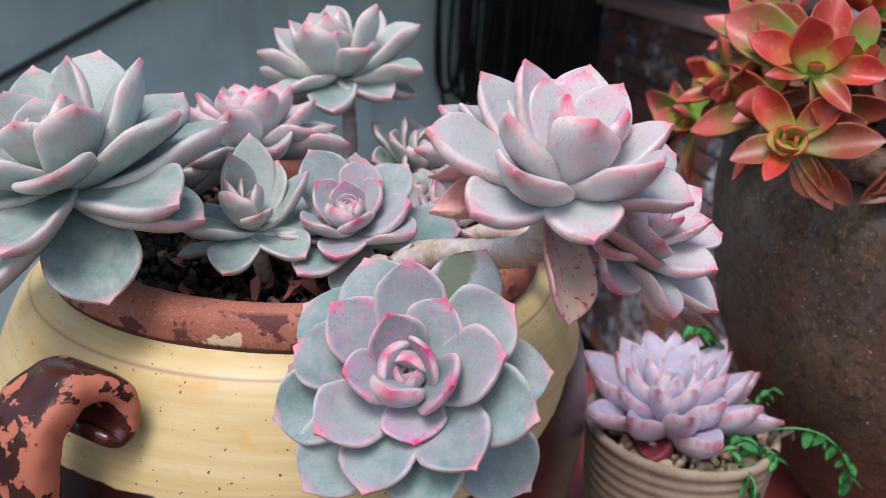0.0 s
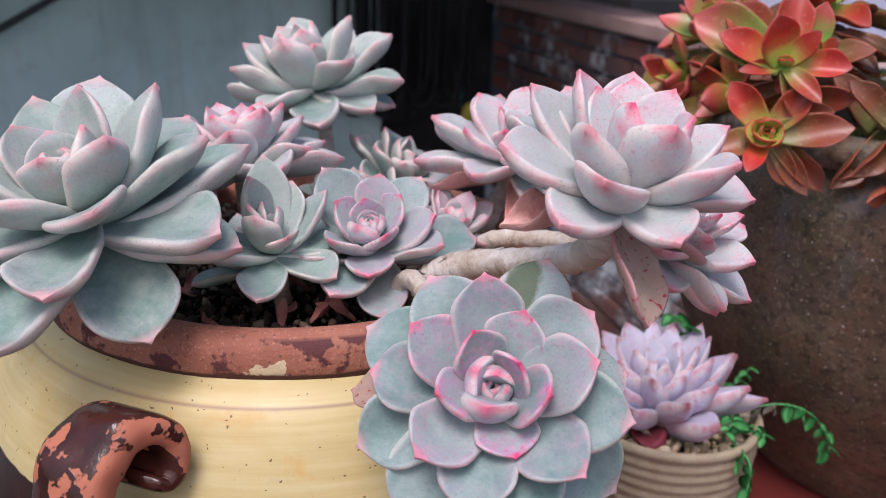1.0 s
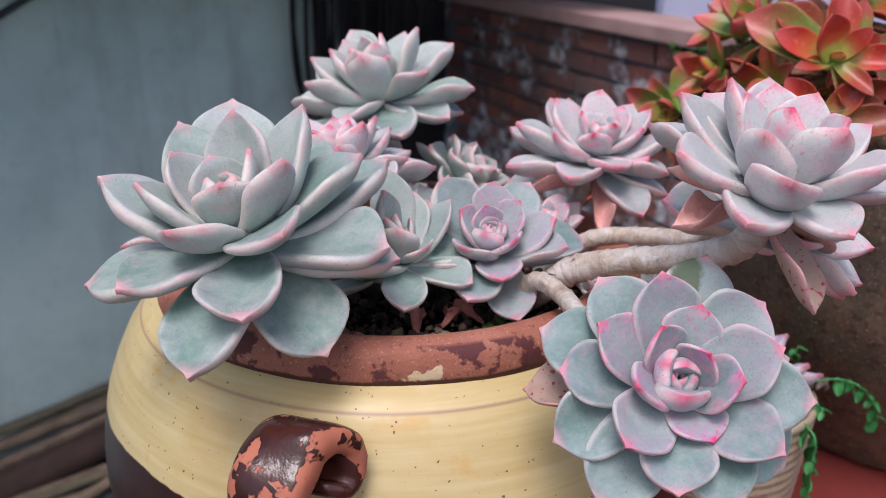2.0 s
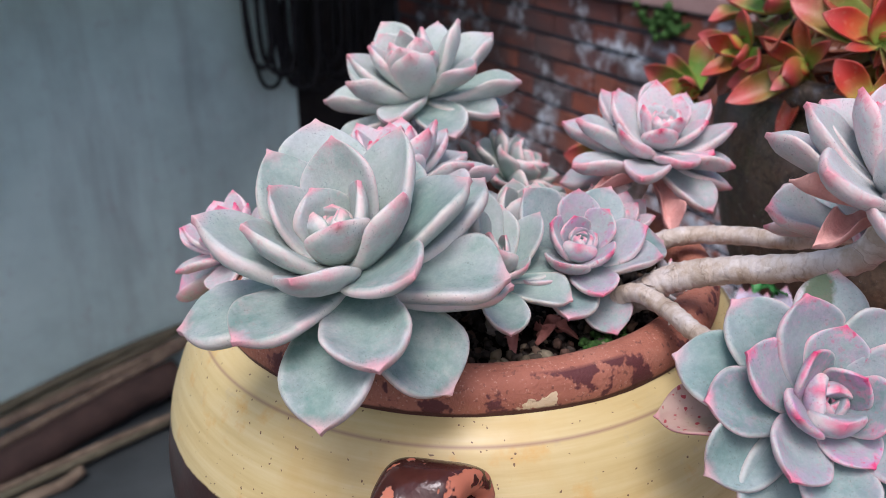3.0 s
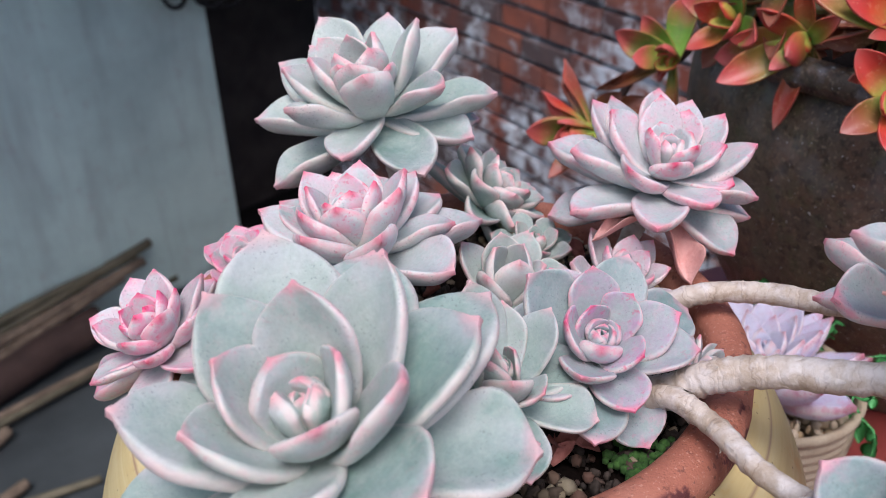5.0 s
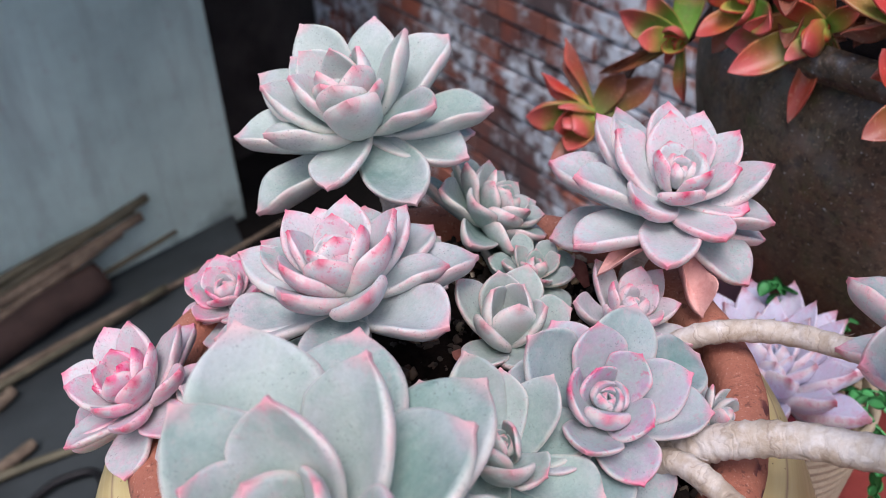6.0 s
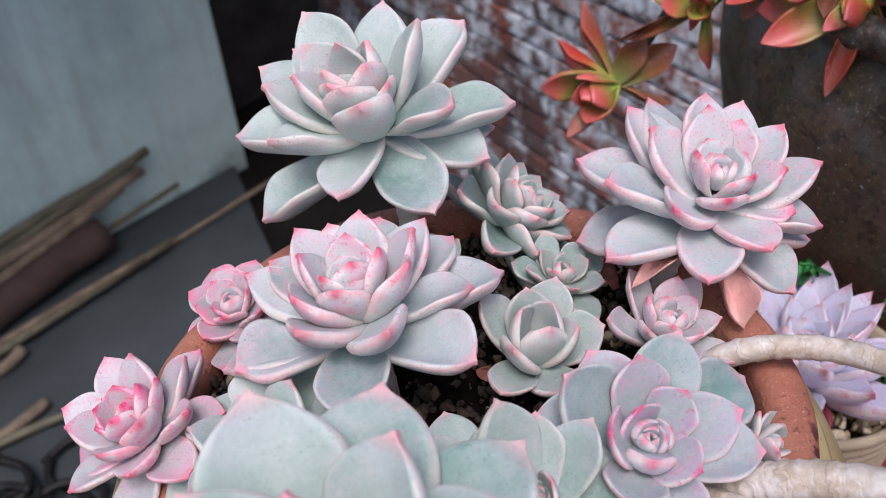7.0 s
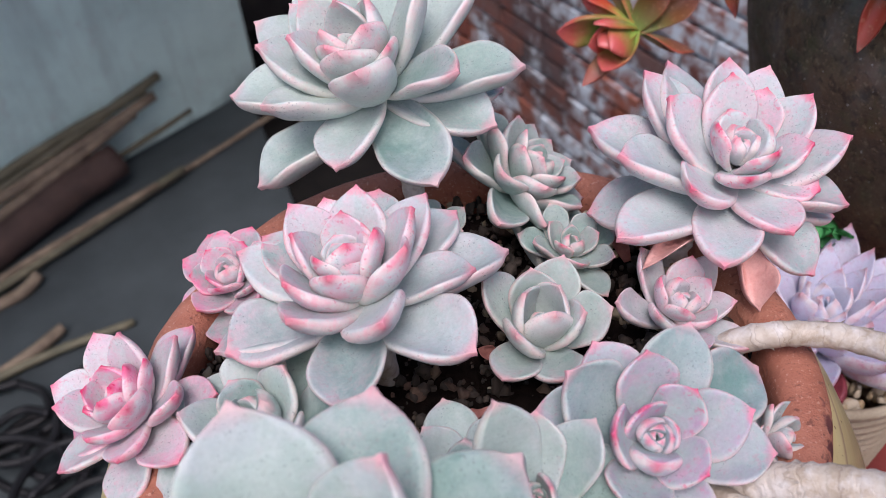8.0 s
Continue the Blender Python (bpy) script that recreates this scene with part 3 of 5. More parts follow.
def tube(points, radii, sides=12, steps=8, rough=0.0, ridge=0.0, seed=0.0):
    path = smooth_path(points, steps)
    count = len(path)
    bm = bmesh.new()
    run = bm.verts.layers.float.new("run")
    rings = []
    side = None
    gone = 0.0
    for i, c in enumerate(path):
        ahead = (path[min(i + 1, count - 1)] - path[max(i - 1, 0)]).normalized()
        if side is None:
            side = ahead.orthogonal().normalized()
        side = (side - ahead * side.dot(ahead)).normalized()
        up = ahead.cross(side)
        f = i / (count - 1) * (len(radii) - 1)
        k = min(int(f), len(radii) - 2)
        r = radii[k] * (1 - f + k) + radii[k + 1] * (f - k)
        r *= 1 + ridge * (1 if i % 3 == 0 else -0.5)
        ring = []
        for j in range(sides):
            a = 2 * math.pi * j / sides
            d = side * math.cos(a) + up * math.sin(a)
            v = c + d * r
            if rough:
                v = v + d * r * rough * noise.noise(v * (0.8 / r) + Vector((seed, 0, 0)))
            ring.append(bm.verts.new(v))
            ring[-1][run] = gone
        rings.append(ring)
        gone += (path[min(i + 1, count - 1)] - c).length
    for a, b in zip(rings, rings[1:]):
        for j in range(sides):
            bm.faces.new((a[j], a[(j + 1) % sides], b[(j + 1) % sides], b[j]))
    bm.faces.new(list(reversed(rings[0])))
    bm.faces.new(rings[-1])
    return bm


# ---- leaves ----
def leaf_mesh(name, mat, widest=0.62, base=0.46, cup=0.16, curl=0.10, thick=0.15, sharp=2.4, spike=0.022, twist=0.0, wave=0.0, blunt=0.80, rows=18, sides=20):
    """A unit leaf along +y, of width 1 and length 1, hollow side up, with a short point. Scaled by each leaf object."""
    verts, faces, edge, along, under = [], [], [], [], []
    for i in range(rows + 1):
        s = 1 - (1 - i / rows) ** 1.5
        if s < widest:
            q = s / widest
            w = base + (1 - base) * math.sin(q * math.pi / 2) ** 1.15
        else:
            q = (s - widest) / (1 - widest)
            w = max(0.0, 1 - q ** sharp) ** blunt
        w = max(w, 0.03) * 0.5
        y = s
        if i == rows:
            y, w = 1.0 + spike, 0.004
        t = thick * (0.75 + 0.25 * math.sin(min(1, s * 1.15) * math.pi * 0.62)) * min(1.0, 0.30 + w * 1.9)
        for j in range(sides):
            a = 2 * math.pi * j / sides
            c, h = math.cos(a), math.sin(a)
            x = math.copysign(abs(c) ** (0.60 if h > 0 else 0.92), c) * w
            z = (0.34 * min(1.0, h * 1.9) if h > 0 else 0.66 * h) * t
            k = x / 0.5
            z += cup * 0.5 * (k * k) * (0.25 + 0.75 * min(1, s * 1.4)) + curl * s * s
            z += twist * x * s + wave * k * k * math.sin(s * 7 + k * 2)
            verts.append((x, y, z))
            edge.append(abs(c) if i < rows else 1.0)
            along.append(s)
            under.append(max(0.0, min(1.0, 0.5 - h * 2.5)))
    n = sides
    for i in range(rows):
        for j in range(n):
            faces.append((i * n + j, i * n + (j + 1) % n, (i + 1) * n + (j + 1) % n, (i + 1) * n + j))
    faces.append(tuple(reversed(range(n))))
    faces.append(tuple(range(rows * n, rows * n + n)))
    # the margin follows the outline, so the tip counts as margin too
    edge = [max(e, max(0.0, (s - 0.76) / 0.24)) for e, s in zip(edge, along)]
    me = bpy.data.meshes.new(name)
    me.from_pydata(verts, [], faces)
    me.update()
    for key, values in (("edge", edge), ("along", along), ("under", under)):
        me.attributes.new(key, "FLOAT", "POINT").data.foreach_set("value", values)
    me.polygons.foreach_set("use_smooth", [True] * len(me.polygons))
    me.materials.append(mat)
    return me


OPEN = (0.10, 0.14, 0.06, 0.12, 0.18, 0.09, 0.13)
UPRIGHT = (0.32, 0.40, 0.24, 0.36, 0.44, 0.28, 0.34)
CLOSED = (0.26, 0.32, 0.22, 0.28, 0.34, 0.24, 0.30)
SHAPES = ((0.62, 0.22, 0.00, 0.0), (0.68, 0.28, 0.10, 0.014), (0.60, 0.16, -0.12, -0.012), (0.66, 0.24, 0.18, 0.014), (0.67, 0.32, -0.06, 0.0), (0.64, 0.12, 0.05, 0.018), (0.70, 0.26, -0.16, -0.016))


def leaf_set(mat, wide=0.0, hollow=0.0, curls=OPEN, ruffle=1.0, **kw):
    return [leaf_mesh("leaf", mat, widest=w + wide, cup=c + hollow, curl=u, twist=t * min(2.0, ruffle), wave=v * ruffle, **kw) for (w, c, t, v), u in zip(SHAPES, curls)]


def both(mat, full=0.44, **kw):
    """Leaves of the open outer rows, and the thick boat-shaped ones round the heart."""
    young = dict(kw, thick=kw.get("thick", 0.15) + 0.04, hollow=-0.04, curls=UPRIGHT, base=0.55, sharp=min(1.7, kw.get("sharp", 1.7)))
    bud = dict(kw, thick=full, hollow=-0.06, curls=CLOSED, base=0.74, sharp=1.8)
    return [(leaf_set(mat, **kw), OPEN), (leaf_set(mat, **young), UPRIGHT), (leaf_set(mat, **bud), CLOSED)]


def one(mat, **kw):
    s = (leaf_set(mat, **kw), OPEN)
    return [s, s, s]


SETS = {
    "green": both(LEAF_GREEN),
    "pink": both(LEAF_PINK),
    "rose": both(LEAF_ROSE),
    "mauve": both(LEAF_MAUVE),
    "purple": both(LEAF_PURPLE, sharp=1.35, thick=0.16),
    "scarred": one(LEAF_SCAR),
    "dry": one(LEAF_DRY, sharp=1.5, thick=0.12, hollow=0.25, ruffle=6.0),
    "fallen": one(LEAF_FALLEN, sharp=1.5, thick=0.12, hollow=0.25, ruffle=6.0),
    "wine": one(LEAF_WINE, thick=0.22),
    "old": one(LEAF_OLD, thick=0.10),
    "crassula": both(LEAF_RED, full=0.20, wide=-0.08, hollow=0.12, sharp=1.75, base=0.55, thick=0.10, spike=0.012, blunt=0.76),
}


def add_leaf(thing, kind, rng, base, turn, lean, length, wide, flush, roll=5.0, bud=False, pale=0.35):
    """One leaf under thing, from base, towards turn and lean (degrees); lean counts from the axis to the tip."""
    k = rng.randrange(7)
    meshes, curls = SETS[kind][2 if bud else 1 if lean < 64 else 0]
    ob = new("leaf", meshes[k])
    ob.parent = thing
    r = radians(turn)
    tilt = radians(90 - lean) - math.atan(curls[k] * 0.95)
    turn_m = Matrix.Rotation(r - math.pi / 2, 4, "Z") @ Matrix.Rotation(tilt, 4, "X") @ Matrix.Rotation(radians(rng.uniform(-roll, roll)), 4, "Y")
    ob.matrix_basis = Matrix.Translation(base) @ turn_m @ Matrix.Diagonal((wide, length * 0.97, length * 0.95, 1))
    ob.color = (max(0, min(2, flush + rng.uniform(-0.12, 0.12))), max(0, min(1, pale + rng.uniform(-0.3, 0.3))), rng.random(), 1)
    return ob


def rosette(label, at, axis, size, table=(), leaves=24, kind="green", flush=(0.8, 0.1), turn=0.0, spread=95.0, width=0.55, core=7, rise=0.36, dry=(), old=(), scarred=(), wine=(), power=0.85, pale=0.35, group="echeveria rosettes", name="succulent_rosette"):
    """A rosette of fleshy leaves. at: where its outer leaves join the stem; axis: the way its heart looks.
    table: its leaves one by one (turn, lean from the axis, length in mm), with a small heart added; else a golden-angle spiral."""
    rng = random.Random(sum(ord(c) for c in label) + int(size * 1e4))
    thing = tagged(new(name), label, "succulent", group)
    z = Vector(axis).normalized()
    x = (Vector((1, 0, 0)) - z * z.x).normalized()
    thing.matrix_world = Matrix.Translation(at) @ Matrix((x, z.cross(x), z)).transposed().to_4x4()
    rows = []
    if table:
        for i in range(core):
            f = (i + 0.5) / core
            rows.append((turn + 137.508 * i, 3 + 21 * f, size * (0.12 + 0.13 * f)))
        rows += [(a, b, c / 1000) for a, b, c in table]
    else:
        for i in range(leaves):
            f = (i + 0.5) / leaves
            rows.append((turn + 137.508 * i + rng.uniform(-5, 5), 4 + (spread - 4) * f ** power + rng.uniform(-3, 3), size * (0.20 + 0.80 * f ** 0.62) * rng.uniform(0.93, 1.04)))
    for i, (az, lean, length) in enumerate(rows):
        young = i < (core if table else 4)
        plump = young or length < 0.38 * size
        f = min(1.0, length / size)
        r = radians(az)
        base = Vector((math.cos(r), math.sin(r), 0)) * size * (0.010 if young else 0.035) + Vector((0, 0, size * rise * (1 - f)))
        wide = size * width * (1 - math.exp(-1.9 * length / size)) / 0.850 * rng.uniform(0.94, 1.06) * (0.86 if young else 1.08 if plump else 1.0)
        fade = min(1, max(0, (f - 0.35) / 0.6))
        glow = flush[0] * (0.30 if young else 0.50 if plump else 1.0)
        add_leaf(thing, kind, rng, base, az, lean, length, wide, glow + (flush[1] - glow) * fade * fade * (3 - 2 * fade), bud=plump, pale=pale + (-0.05 if young else 0.25) - (0.55 * pale + 0.30) * max(0.0, lean - 35) / 65)
    for some, which in ((dry, "dry"), (old, "old"), (scarred, "scarred"), (wine, "wine")):
        for az, lean, length in some:
            r = radians(az)
            add_leaf(thing, which, rng, Vector((math.cos(r), math.sin(r), 0)) * size * 0.05 + Vector((0, 0, -0.06 * size)), az, lean, length / 1000, length * {"scarred": 0.00056, "dry": 0.00021}.get(which, 0.00044), 0.3, 4 if which == "scarred" else 25)
    return thing


# ---- large structure ----
LEDGE = 0.02
GROUND_Z = -1.145


def setting(name, bm, mat, label, category, smooth=False):
    ob = mesh_object(name, bm, mat, smooth=smooth)
    return tagged(ob, label, category, kind="structure")


setting("ledge", box(1.6, 0.80, 0.20, 0.006, (0.615, -0.02, LEDGE - 0.10)), RED_TILE, "worn dark red painted ledge under the pots", "ledge")
setting("parapet", box(1.56, 0.74, LEDGE - 0.20 - GROUND_Z, 0.01, (0.615, -0.02, (GROUND_Z + LEDGE - 0.20) / 2)), MORTAR, "rough cement parapet under the ledge", "wall")
setting("ground", box(40, 40, 0.1, 0, (0, 5, GROUND_Z - 0.09)), DARK, "near-black ground far below the ledge", "ground")
setting("yard_floor", box(9, 9, 0.12, 0.01, (-4.36, -1.0, GROUND_Z - 0.06)), GROUND, "wet grey concrete yard floor", "floor")
# the yard, laid out from the foot of the back wall
YARD = Matrix.Translation((-0.2017, 2.4223, -0.5695)) @ Matrix.Rotation(radians(1.88), 4, "Z") @ Matrix.Scale(1.0515, 4) @ Matrix.Translation((0.204, -2.24, 0.566))
SLAB_M = YARD @ Matrix.Translation((0.18, 2.47, 0)) @ Matrix.Rotation(math.atan2(0.40, 0.91), 4, "Z")
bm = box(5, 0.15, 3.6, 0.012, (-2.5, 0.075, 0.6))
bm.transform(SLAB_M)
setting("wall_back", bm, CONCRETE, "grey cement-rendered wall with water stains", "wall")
# overhang added out of view to darken the upper back wall
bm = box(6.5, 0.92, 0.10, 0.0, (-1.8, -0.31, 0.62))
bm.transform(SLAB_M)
setting("eave", bm, CONCRETE, "grey overhang added out of view to shade the back wall", "roof")
# unseen slab added to block light from the recess and far bricks
setting("recess_roof", box(1.25, 1.5, 0.08, 0.0, (0.68, 2.65, 0.74)), DARK, "dark slab added out of view to shade the recess", "roof")
# back of the recess, its shade painted on as a near-black colour
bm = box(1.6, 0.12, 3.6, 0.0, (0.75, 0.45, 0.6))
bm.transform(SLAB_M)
setting("wall_recess", bm, RECESS_SHADE, "wall at the back of the recess, its shade put into the colour", "wall")
WALL_M = Matrix.Translation((0.983, 1.760, 0.030)) @ Matrix.Rotation(math.atan2(0.98, -0.19) - radians(0.4), 4, "Z")
bm = box(3.6, 0.20, 1.5, 0, (-0.3, -0.092, -0.545))
bm.transform(WALL_M)
brick_wall = setting("wall_brick", bm, MORTAR, "weathered red brick wall with pale mortar smears", "wall")
bm = box(3.6, 0.21, 0.045, 0.006, (-0.3, -0.063, 0.230))
bm.transform(WALL_M)
setting("coping", bm, COPING, "faded pink painted coping on the brick wall", "coping")

# ---- the glazed jar ----
pot = tagged(new("glazed_jar"), "yellow-glazed earthenware jar with worn terracotta rim", "pot")
pot.location = (-0.003, 0.003, LEDGE)
pot.scale = (0.962, 0.962, 1.0)


def jar_profile():
    pts = [(0.12, 0.000), (0.150, 0.003), (0.168, 0.03), (0.183, 0.06), (0.197, 0.10), (0.204, 0.13), (0.208, 0.16), (0.209, 0.19), (0.204, 0.22),
           (0.197, 0.24), (0.187, 0.26), (0.176, 0.274), (0.1625, 0.2825), (0.152, 0.285), (0.142, 0.275), (0.16, 0.24), (0.185, 0.19), (0.18, 0.12), (0.14, 0.03)]
    out = []
    for p in smooth_path([(r, z, 0) for r, z in pts], 4):
        out.append((p.x, p.y))
    return out


bm = lathe(jar_profile(), 144)
for v in bm.verts:
    r = math.hypot(v.co.x, v.co.y)
    if r > 0.15:
        k = 1 + 0.0022 * math.sin(v.co.z * 900) * 0.35 + 0.010 * noise.noise(v.co * 7)
        v.co.x *= k
        v.co.y *= k
part("body", bm, GLAZE, pot)
Z0 = 0.30 - LEDGE
rim_pts = [(0.150, Z0 - 0.003), (0.158, Z0 - 0.003), (0.1625, Z0 + 0.0005), (0.1650, Z0 + 0.006), (0.1652, Z0 + 0.013), (0.163, Z0 + 0.0195), (0.158, Z0 + 0.0235), (0.151, Z0 + 0.0245), (0.1445, Z0 + 0.022),
           (0.1405, Z0 + 0.016), (0.139, Z0 + 0.0), (0.141, Z0 - 0.03)]
bm = lathe([(p.x, p.y) for p in smooth_path([(r, z, 0) for r, z in rim_pts], 3)], 160)
for v in bm.verts:
    a = noise.noise(Vector((v.co.x, v.co.y, v.co.z * 2)) * 22) * 0.0012 + noise.noise(v.co * 90) * 0.0004
    r = math.hypot(v.co.x, v.co.y)
    v.co.x *= 1 + a / r
    v.co.y *= 1 + a / r
    v.co.z += a * 0.6
part("rim", bm, TERRACOTTA, pot, "worn terracotta rim with dark glaze flakes")


def strap(path, widths, thicks, shifts, steps=7, ring=28):
    """A thick strap along a path of (out, up), lying across it, with rounded edges."""
    mid = smooth_path([(a, b, 0) for a, b in path], steps)
    bm = bmesh.new()
    across = bm.verts.layers.float.new("across")
    rings = []
    for i, p in enumerate(mid):
        d = (mid[min(i + 1, len(mid) - 1)] - mid[max(i - 1, 0)]).normalized()
        f = i / (len(mid) - 1) * (len(widths) - 1)
        k = min(int(f), len(widths) - 2)
        wide = (widths[k] * (1 - f + k) + widths[k + 1] * (f - k)) / 2
        thick = (thicks[k] * (1 - f + k) + thicks[k + 1] * (f - k)) / 2
        shift = shifts[k] * (1 - f + k) + shifts[k + 1] * (f - k)
        row = []
        for j in range(ring):
            a = 2 * math.pi * j / ring
            x = math.copysign(abs(math.cos(a)) ** 0.55, math.cos(a)) * wide
            y = math.copysign(abs(math.sin(a)) ** 0.8, math.sin(a)) * thick
            q = Vector((p.x + d.y * y, x + shift, p.y - d.x * y))
            row.append(bm.verts.new(q * (1 + 0.012 * noise.noise(q * 45)) + Vector((0, 0.0018 * noise.noise(q * 70), 0))))
            row[-1][across] = abs(x) / wide
        rings.append(row)
    for a, b in zip(rings, rings[1:]):
        for j in range(ring):
            bm.faces.new((a[j], a[(j + 1) % ring], b[(j + 1) % ring], b[j]))
    bm.faces.new(list(reversed(rings[0])))
    bm.faces.new(rings[-1])
    bmesh.ops.recalc_face_normals(bm, faces=bm.faces[:])
    return bm


scroll = [(0.195, 0.055), (0.218, 0.090), (0.232, 0.145), (0.240, 0.200), (0.241, 0.244), (0.236, 0.270), (0.223, 0.286), (0.209, 0.288), (0.200, 0.282), (0.197, 0.272), (0.200, 0.262), (0.207, 0.258), (0.213, 0.262)]
bm = strap(scroll, [0.050, 0.048, 0.046, 0.045, 0.043, 0.042, 0.043, 0.047, 0.050, 0.050, 0.047, 0.044, 0.038], [0.026, 0.024, 0.023, 0.023, 0.023, 0.022, 0.020, 0.018, 0.016, 0.014, 0.012, 0.010, 0.007],
           [0.002, 0.002, 0.002, 0.002, 0.002, 0.003, 0.006, 0.011, 0.015, 0.017, 0.017, 0.016, 0.016])
bm.transform(Matrix.Translation((0.004, 0, -0.010)) @ Matrix.Rotation(radians(244), 4, "Z") @ Matrix.Translation((0.206, 0, 0.264)) @ Matrix.Scale(0.94, 4) @ Matrix.Translation((-0.205, 0, -0.262)))
part("handle", bm, HANDLE, pot, "curled strap handle in chipped brown glaze")

# ---- soil and grit in the jar ----
rng = random.Random(5)
bm = lathe([(0.0005, 0.307), (0.03, 0.307), (0.06, 0.306), (0.09, 0.305), (0.115, 0.304), (0.142, 0.299)], 96)
bmesh.ops.subdivide_edges(bm, edges=bm.edges[:], cuts=2, use_grid_fill=True)
for v in bm.verts:
    v.co.z += 0.006 * noise.noise(v.co * 60) + 0.003 * noise.noise(v.co * 190)
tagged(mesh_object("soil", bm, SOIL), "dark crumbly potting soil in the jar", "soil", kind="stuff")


def pebble_heap(name, count, place, sizes, mat, label, seed, fine=2):
    """Many small stones in one mesh."""
    r = random.Random(seed)
    base = bmesh.new()
    bmesh.ops.create_icosphere(base, subdivisions=fine, radius=1)
    pts = [v.co.copy() for v in base.verts]
    tris = [[v.index for v in f.verts] for f in base.faces]
    base.free()
    verts, faces = [], []
    for i in range(count):
        c = Vector(place(r))
        s = r.uniform(*sizes) * (0.7 + 0.6 * r.random())
        m = Euler((r.random() * 6, r.random() * 6, r.random() * 6)).to_matrix() @ Matrix.Diagonal((s * r.uniform(0.7, 1.2), s * r.uniform(0.6, 1.0), s * r.uniform(0.5, 0.9)))
        n0 = len(verts)
        off = Vector((i * 3.1, i * 1.7, 0))
        for p in pts:
            verts.append(c + m @ (p * (1 + 0.6 * noise.noise(p * 1.3 + off) + 0.25 * noise.noise(p * 3.5 + off))))
        faces += [[n0 + k for k in t] for t in tris]
    me = bpy.data.meshes.new(name)
    me.from_pydata(verts, [], faces)
    me.update()
    me.polygons.foreach_set("use_smooth", [True] * len(me.polygons))
    me.materials.append(mat)
    return tagged(new(name, me), label, "gravel", kind="stuff")


def in_jar(r):
    a, d = r.uniform(0, 6.283), 0.138 * math.sqrt(r.random())
    return (d * math.cos(a), d * math.sin(a), 0.306 + r.uniform(-0.002, 0.004))


pebble_heap("grit", 1700, in_jar, (0.0012, 0.0046), GRIT, "pale and dark grit on the soil", 3)

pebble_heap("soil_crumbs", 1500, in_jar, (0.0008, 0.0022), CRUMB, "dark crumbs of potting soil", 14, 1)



def in_patch(r):
    x, y, wide = r.choice(((0.088, 0.084, 0.015), (0.104, 0.070, 0.011), (0.118, 0.012, 0.013)))
    return (r.gauss(x, wide), r.gauss(y, wide), 0.309 + r.uniform(0.0, 0.004))


def in_front(r):
    return (r.gauss(-0.018, 0.022), r.gauss(-0.117, 0.007), 0.308 + r.uniform(0.0, 0.004))


pebble_heap("pumice_grit", 170, in_patch, (0.0016, 0.0040), GRAVEL, "beige pumice grit on the soil", 17)
pebble_heap("pebbles", 26, in_front, (0.0018, 0.0046), PEBBLE, "grey-beige pebbles on the soil by the rim", 19)

# ---- tall dark pot ----
big_pot = tagged(new("stoneware_pot"), "large dark brown stoneware pot with mineral stains", "pot")
big_pot.location = (0.563, 0.172, LEDGE)
big_pot.scale = (0.971, 0.971, 1.005)
bp = [(0.10, 0), (0.122, 0.003), (0.150, 0.045), (0.185, 0.095), (0.214, 0.155), (0.231, 0.22), (0.239, 0.27), (0.237, 0.31), (0.225, 0.335)]
part("body", lathe([(p.x, p.y) for p in smooth_path([(r, z, 0) for r, z in bp], 4)], 128), DARK_POT, big_pot)
part("rim", lathe([(0.222, 0.333), (0.236, 0.336), (0.241, 0.346), (0.238, 0.357), (0.228, 0.361), (0.217, 0.356), (0.213, 0.34), (0.215, 0.30)], 128), DARK_POT, big_pot)
bm = lathe([(0.0005, 0.36), (0.1, 0.36), (0.216, 0.355)], 48)
bm.transform(Matrix.Translation((0.563, 0.172, LEDGE - 0.02)) @ Matrix.Scale(0.971, 4))
tagged(mesh_object("soil", bm, SOIL), "dark soil in the stoneware pot", "soil", kind="stuff")

r = random.Random(8)
bm = bmesh.new()
for i in range(90):
    a, d = r.gauss(-1.20, 0.07), r.uniform(0.108, 0.132)
    bmesh.ops.create_icosphere(bm, subdivisions=1, radius=r.uniform(0.0012, 0.003), matrix=Matrix.Translation((d * math.cos(a), d * math.sin(a), 0.307 + r.uniform(0, 0.003))))
tagged(mesh_object("moss", bm, MOSS), "green moss on the soil by the rim", "moss", kind="stuff")


# ---- rosettes, leaf by leaf: turn and lean in degrees, length in mm ----
PLANTS = {}
PLANTS['A'] = rosette('large grey-green rosette with pink leaf edges leaning over the jar rim', (-0.0995, -0.1244, 0.3702), (-0.225, -0.070, 0.972), 0.0857,
        [(48, 2, 18), (-30, 8, 16), (112, 11, 32), (-179, 12, 19), (-12, 22, 38), (61, 23, 58), (147, 29, 45), (111, 38, 69), (-89, 39, 35), (-169, 42, 51), (-36, 45, 51), (32, 46, 69), (82, 48, 84), (165, 51, 72), (-118, 61, 52), (3, 67, 71), (55, 71, 87), (-65, 74, 56), (21, 79, 86), (-148, 84, 64), (171, 91, 82), (-26, 96, 73), (-92, 97, 66), (-14, 107, 75), (-117, 110, 76), (-63, 132, 70)], kind='green', width=0.54, flush=(0.55, 0.12), pale=0.24)
